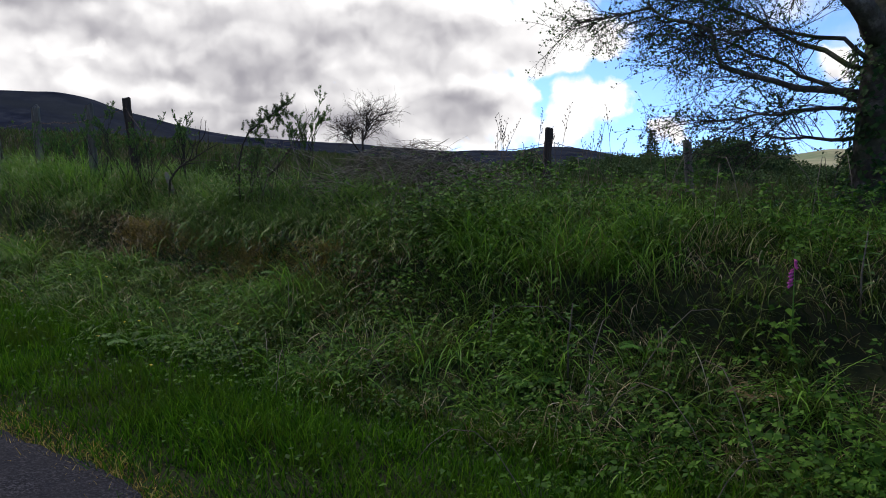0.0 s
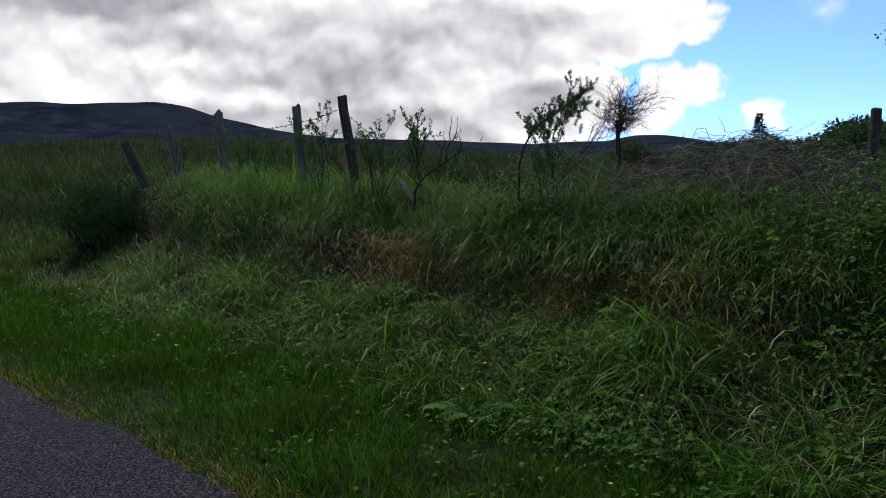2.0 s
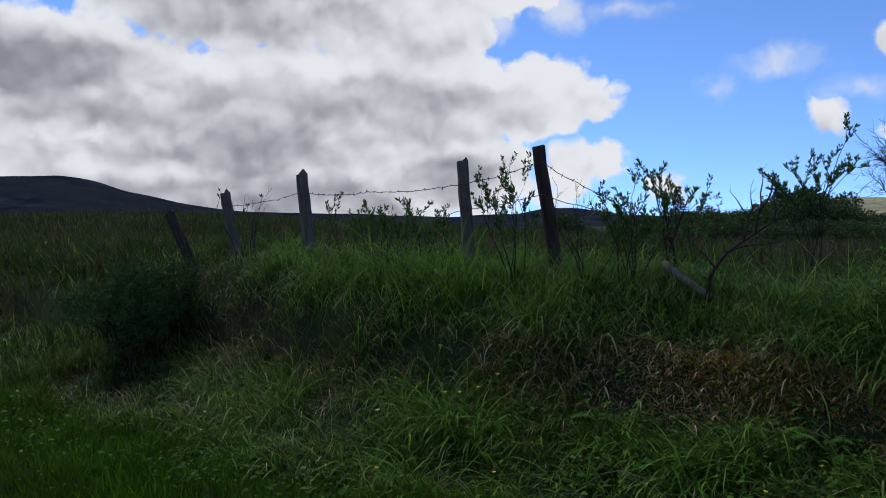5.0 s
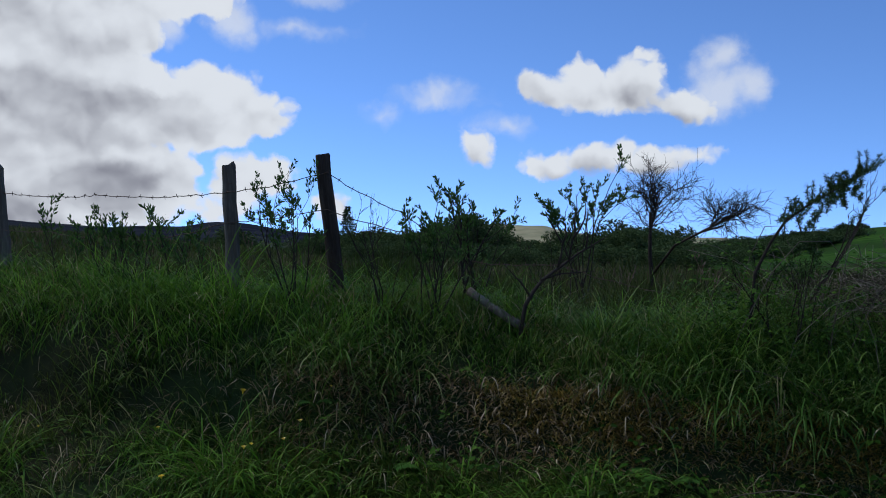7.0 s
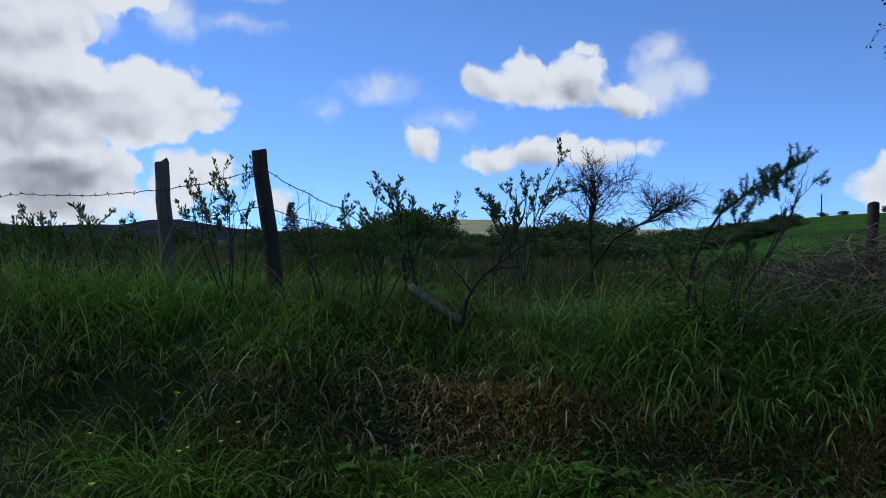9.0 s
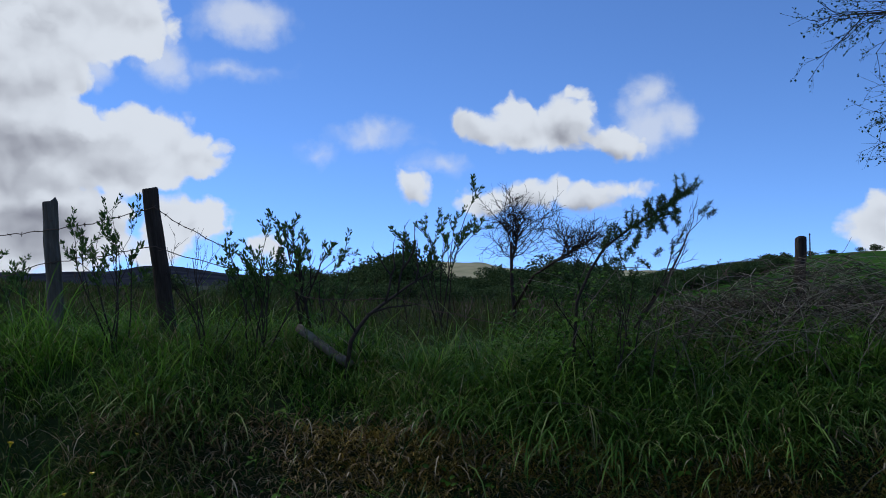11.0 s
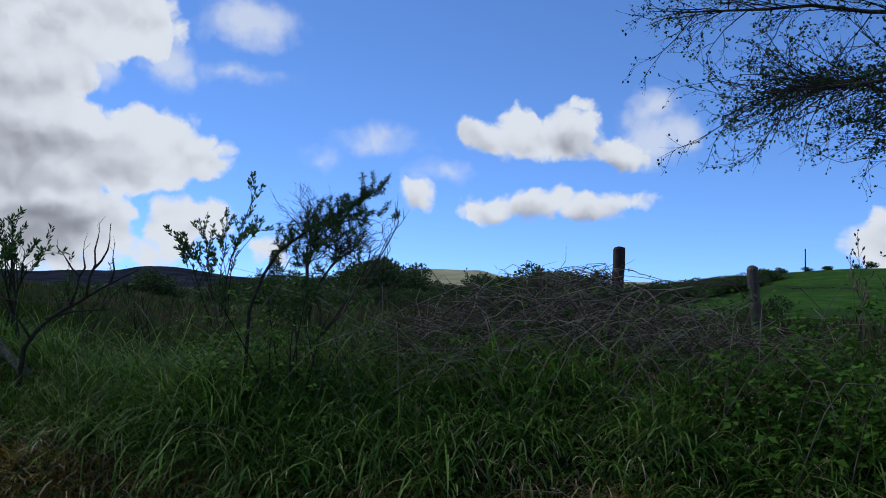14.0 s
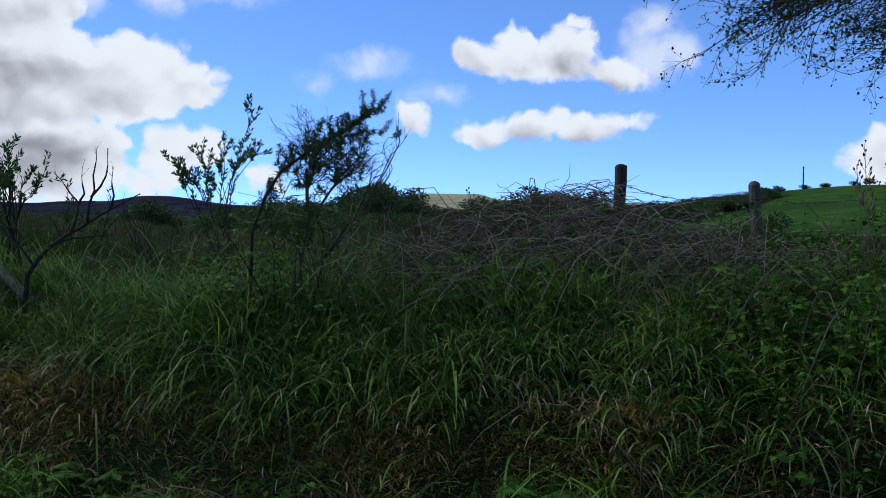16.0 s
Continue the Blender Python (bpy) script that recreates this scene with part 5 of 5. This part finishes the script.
first = buttercup()
first.location = (-4.49, 9.59, z_at(-4.49, 9.59) + 0.02)
rr = random.Random(61)
cups = [(-4.76, 9.74), (-5.14, 10.15), (-4.3, 9.95), (-1.75, 4.9), (-2.3, 5.6), (-4.6, 8.6), (-3.4, 6.5), (-1.5, 6.0)]
for k in range(20):
    cups.append(xy(rr.uniform(2.6, 4.5), rr.uniform(4.5, 14)))
for x, y, top in ((-4.82, 9.3, 0.50), (-4.56, 9.3, 0.53), (-5.18, 9.2, 0.44), (-4.97, 9.25, 0.80)):
    low = z_at(x, y)
    copy_thing(first, pose(x, y, low, rr.gauss(0, 8), rr.gauss(0, 8), rr.uniform(0, 360)) @ Matrix.Diagonal((1.0, 1.0, (top - low) / 0.335, 1)))
for x, y in cups:
    copy_thing(first, pose(x, y, z_at(x, y) - rr.uniform(0, 0.1), rr.gauss(0, 10), rr.gauss(0, 10), rr.uniform(0, 360)) @ Matrix.Diagonal((0.8, 0.8, 1.0, 1)))


def foxglove(x, y):
    z = z_at(x, y)
    e = thing("foxglove", x, y, z, "purple foxglove spike standing among brambles", "flower")
    s = Shape()
    s.tube([(x, y, z), (x + 0.01, y, z + 0.3), (x, y, z + 0.66)], [0.005, 0.004, 0.002], 6)
    stem = part("stem", s, FERN, e)
    rr = random.Random(4)
    for k in range(9):
        a, h = rr.uniform(2.2, 5.6), z + 0.48 + 0.017 * k
        b = Shape()
        d = Vector((math.cos(a), math.sin(a), -0.7)).normalized()
        p = Vector((x, y, h))
        l = 0.034 * (1 - 0.05 * k)
        b.tube([p, p + d * l * 0.4, p + d * l * 0.8, p + d * l], [0.003, 0.006, 0.008, 0.010], 8, cap=False)
        part("bell", b, PURPLE, stem)
    l = Shape()
    for k in range(7):
        a = rr.uniform(0, 6.28)
        l.leaf((x, y, z + 0.05 + 0.05 * k), (math.cos(a), math.sin(a), 0.5), (0, 0, 1), 0.16 - 0.012 * k, 0.055, 0.1)
    part("foliage", l, BRAMBLE, e)


foxglove(1.93, 4.62)


def dock(x, y, h, seed, label):
    z = z_at(x, y)
    e = thing("dock_plant", x, y, z, label, "plant")
    rr = random.Random(seed)
    s = Shape()
    s.tube([(x, y, z), (x - 0.01, y, z + h * 0.5), (x + 0.01, y, z + h)], [0.006, 0.005, 0.003], 6)
    part("stem", s, DEADWOOD, e)
    for k in range(9):
        l, a = Shape(), k * 2.4
        l.leaf((x, y, z + h * (0.35 + 0.075 * k)), (math.cos(a), math.sin(a), 0.15), (0, 0, 1), 0.12 - 0.006 * k, 0.055, 0.12)
        part("leaf", l, WILLOW, e)


dock(0.78, 5.0, 0.50, 1, "tall sallow shoot with broad pale leaves")
dock(0.35, 5.5, 0.34, 2, "broad-leaved shoot among brambles")
dock(2.3, 4.6, 0.45, 3, "leafy shoot beside brambles")


def seed_stalk(x, y, h, seed):
    z = z_at(x, y)
    e = thing("grass_stalk", x, y, z, "tall grass stalk with a brown seed head", "grass stalk", "seeding stalks on the crest")
    rr = random.Random(seed)
    lx, ly = rr.gauss(0, 0.10), rr.gauss(0, 0.10)
    s = Shape()
    pts = [Vector((x + lx * t * t, y + ly * t * t, z + h * t)) for t in (0, 0.25, 0.5, 0.75, 1.0)]
    s.tube(pts, [0.0028, 0.0025, 0.002, 0.0017, 0.0012], 5)
    part("stalk", s, SEED, e)
    b = Shape()
    for k in range(9):
        t = 0.72 + 0.28 * k / 8
        p = Vector((x + lx * t * t, y + ly * t * t, z + h * t))
        a = rr.uniform(0, 6.28)
        d = Vector((math.cos(a) * 0.5, math.sin(a) * 0.5, 1)).normalized()
        l = 0.035 + 0.05 * (1 - k / 8)
        b.tube([p, p + d * l * 0.6, p + d * l * 0.8, p + d * l], [0.0008, 0.001, 0.0055, 0.001], 4)
    part("seed_head", b, SEED, e)


rr = random.Random(90)
for k in range(16):
    seed_stalk(0.42 + abs(rr.gauss(0, 0.45)), 7.3 + rr.gauss(0, 0.12), rr.uniform(0.55, 0.90), 100 + k)
for k in range(7):
    seed_stalk(1.9 + rr.gauss(0, 0.45), 7.3 + rr.gauss(0, 0.3), rr.uniform(0.6, 0.9), 130 + k)
for k in range(10):
    x, y = xy(rr.uniform(5.6, 7.0), rr.uniform(5, 13))
    seed_stalk(x, y, rr.uniform(0.35, 0.6), 150 + k)


# ---- distance: woods, hedges, single trees ----
def crown_cards(cx, cy, cz, rx, rz, n, size, r2):
    """Leaf clumps spread over a few rounded lobes of a crown."""
    lobes = [(cx + r2.gauss(0, rx * 0.45), cy + r2.gauss(0, rx * 0.45), cz + r2.gauss(0, rz * 0.35), r2.uniform(0.45, 0.75)) for _ in range(7)]
    P, W = [], []
    for _ in range(n):
        lx, ly, lz, k = r2.choice(lobes)
        d = Vector((r2.gauss(0, 1), r2.gauss(0, 1), r2.gauss(0, 1))).normalized()
        q = r2.uniform(0.55, 1.08)
        P.append((lx + d.x * rx * k * q, ly + d.y * rx * k * q, lz + d.z * rz * k * q))
        W.append((d.x + r2.gauss(0, 0.6), d.y + r2.gauss(0, 0.6), d.z + r2.gauss(0, 0.6)))
    n = len(P)
    L = np.array([size * r2.uniform(0.6, 1.4) for _ in range(n)])
    Up = np.array([(r2.gauss(0, 1), r2.gauss(0, 1), r2.gauss(0.5, 1)) for _ in range(n)])
    return np.array(P), np.array(W), Up, L, L * 0.8


def scrub_tree(seed, label, name="scrub_tree", mat=None, cat="tree", group="trees of the far scrub"):
    """A round scrubby tree one metre high, to be copied at its true size."""
    e = thing(name, 0, 0, 0, label, cat, group)
    r2 = random.Random(seed)
    s, tips = Shape(), []
    s.tube([(0, 0, -0.15), (0.01, 0, 0.15), (0, 0.01, 0.4), (0.02, 0, 0.6)], [0.035, 0.028, 0.02, 0.01], 7)
    for k in range(6):
        a = k * 1.05
        grow(s, tips, (0, 0, 0.15 + 0.05 * k), (math.cos(a), math.sin(a), 0.8), 0.32, 0.012, 1, r2, 0.2, 3, 0.5, 0.6, 0, 3, 4)
    part("trunk", s, TWIG, e)
    tagged(part("crown", leaf_cloud_mesh(*crown_cards(0, 0, 0.52, 0.46, 0.42, 3200, 0.045, r2)), mat or WOODS, e), kind="stuff")
    return e


def leaf_cloud_mesh(P, W, Up, L, Wd):
    ob = leaf_cloud("crown", P, W, Up, L, Wd, WOODS)
    me = ob.data
    bpy.data.objects.remove(ob)
    return me


kinds = [scrub_tree(200 + k, t) for k, t in enumerate(["dark green scrub willow in a far thicket", "rounded hawthorn in a distant hedge", "broad dark bush at the field's far side"])]
r2 = random.Random(500)
SKYLINE = [(11, 0.3), (12.5, 0.4), (15, 0.8), (18, 0.8), (20.5, 1.3), (22, 2.0), (23.3, 1.6), (25, 0.5), (28, 0.55), (30, 1.0), (32, 1.25), (34.5, 1.5), (36.2, 1.0), (38, 0.4), (42, 0.2)]


def place(az, dist, top_el, wide, base=None):
    ox, oy = -3.5, 4.6
    x, y = ox + dist * math.sin(radians(az)), oy + dist * math.cos(radians(az))
    z = z_at(x, y) if base is None else base
    h = max(0.5, 1.5 + dist * math.tan(radians(top_el)) - z)
    w = h * wide
    return pose(x, y, z - 0.02, 0, 0, r2.uniform(0, 360)) @ Matrix.Diagonal((w, w, h / 0.95, 1))


spots_far = []
for k in range(46):
    az = 11.5 + 26.5 * k / 45 + r2.gauss(0, 0.25)
    el = np.interp(az, [c[0] for c in SKYLINE], [c[1] for c in SKYLINE])
    spots_far.append((az, r2.uniform(70, 105), el - r2.random() * 0.3, r2.uniform(0.9, 1.5)))
for k in range(26):
    az = r2.uniform(12, 37)
    spots_far.append((az, r2.uniform(46, 62), -0.1 + r2.uniform(-0.4, 0.2), r2.uniform(1.1, 2.0)))
spots_far += [(21.9, 66, 2.1, 0.95), (34.2, 70, 1.5, 1.1), (7.5, 140, 0.62, 1.9), (6.4, 143, 0.1, 1.7), (8.6, 143, 0.1, 1.7), (-13.0, 62, 0.75, 1.5), (-14.2, 64, 0.6, 1.4), (3.0, 150, 0.1, 1.6), (47.6, 14.5, -0.2, 1.2)]
for k in range(14):
    spots_far.append((-32 + 44 * k / 13 + r2.gauss(0, 1), r2.uniform(140, 200), r2.uniform(-0.45, -0.1), r2.uniform(1.5, 3)))
for k, sp in enumerate(spots_far):
    m = place(*sp)
    if k < 3:
        kinds[k].matrix_basis = m
    else:
        src = kinds[k % 3]
        c = copy_thing(src, Matrix.Identity(4))
        c.matrix_basis = m

# hedge on the pasture: set on its slope
PAST = [(33, -0.3), (37, 0.15), (40, 0.42), (43, 0.58), (45.7, 1.15), (47.7, 1.38), (50.5, 1.58), (54, 1.6), (65, 1.5)]
FOOT = 0.74


def pasture_z(az, dist):
    top = 1.5 + 210 * math.tan(radians(float(np.interp(az, [c[0] for c in PAST], [c[1] for c in PAST]))))
    d = [1 - FOOT, 1 - FOOT * 0.8, 1 - FOOT * 0.6, 1 - FOOT * 0.42, 1 - FOOT * 0.27, 1 - FOOT * 0.15, 1 - FOOT * 0.06, 1.0]
    return -1.6 + (top + 1.6) * float(np.interp(dist / 210, d, [0, 0.10, 0.25, 0.44, 0.64, 0.82, 0.95, 1.0]))


for k in range(74):
    if k < 56:
        az = 36.5 + 9.2 * k / 55 + r2.gauss(0, 0.15)
        dist = 118 + 7.2 * (az - 36.5) + r2.gauss(0, 4)
        h = r2.uniform(2.0, 3.6)
    else:
        az, dist = 40 + 16 * (k - 56) / 17 + r2.gauss(0, 0.4), 209
        h = r2.uniform(0.9, 1.9)
    x, y = dist * math.sin(radians(az)), dist * math.cos(radians(az))
    w = h * r2.uniform(1.1, 2.2)
    c = copy_thing(kinds[k % 3], Matrix.Identity(4))
    c.matrix_basis = pose(x, y, pasture_z(az, dist) - 0.3, 0, 0, r2.uniform(0, 360)) @ Matrix.Diagonal((w, w, h, 1))


def conifer(x, y, base, h):
    e = thing("spruce_tree", x, y, base, "solitary dark spruce on the skyline", "tree")
    r3 = random.Random(9)
    s = Shape()
    s.tube([(x, y, base), (x, y, base + h * 0.5), (x, y, base + h)], [0.18, 0.11, 0.02], 7)
    part("trunk", s, TWIG, e)
    P, W, Up, L = [], [], [], []
    k = 0
    t = 0.12
    while t < 0.99:
        reach = h * 0.26 * (1 - t) ** 0.85 + 0.12
        for b in range(11):
            a = r3.uniform(0, 6.28)
            ln = reach * r3.uniform(0.6, 1.1)
            for f in (0.25, 0.45, 0.65, 0.85, 1.0):
                for _ in range(3):
                    P.append((x + math.cos(a) * ln * f, y + math.sin(a) * ln * f, base + h * t + 0.12 * f * ln - 0.16 * f * f * ln + r3.gauss(0, 0.04)))
                    W.append((math.cos(a) + r3.gauss(0, 0.5), math.sin(a) + r3.gauss(0, 0.5), r3.gauss(-0.15, 0.3)))
                    Up.append((r3.gauss(0, 0.3), r3.gauss(0, 0.3), 1))
                    L.append(r3.uniform(0.4, 0.8))
        t += 0.045
    L = np.array(L)
    tagged(leaf_cloud("needle_foliage", P, W, Up, L, L * 0.4, TREE_LEAF, e), kind="stuff")


conifer(44.0, 181.0, -2.4, 11.2)


def utility_pole(az, dist, h):
    x, y = dist * math.sin(radians(az)), dist * math.cos(radians(az))
    z = pasture_z(az, dist) - 0.6
    e = thing("utility_pole", x, y, z, "thin dark wooden pole on the pasture hilltop", "pole")
    s = Shape()
    s.tube([(x, y, z), (x + 0.03, y, z + h * 0.5), (x + 0.02, y, z + h)], [0.16, 0.14, 0.11], 8)
    part("shaft", s, POST_DARK, e)
    c = Shape()
    c.tube([(x - 0.25, y, z + h - 0.25), (x + 0.3, y, z + h - 0.25)], 0.05, 6)
    part("crossarm", c, POST_DARK, e)


utility_pole(47.6, 203, 5.6)
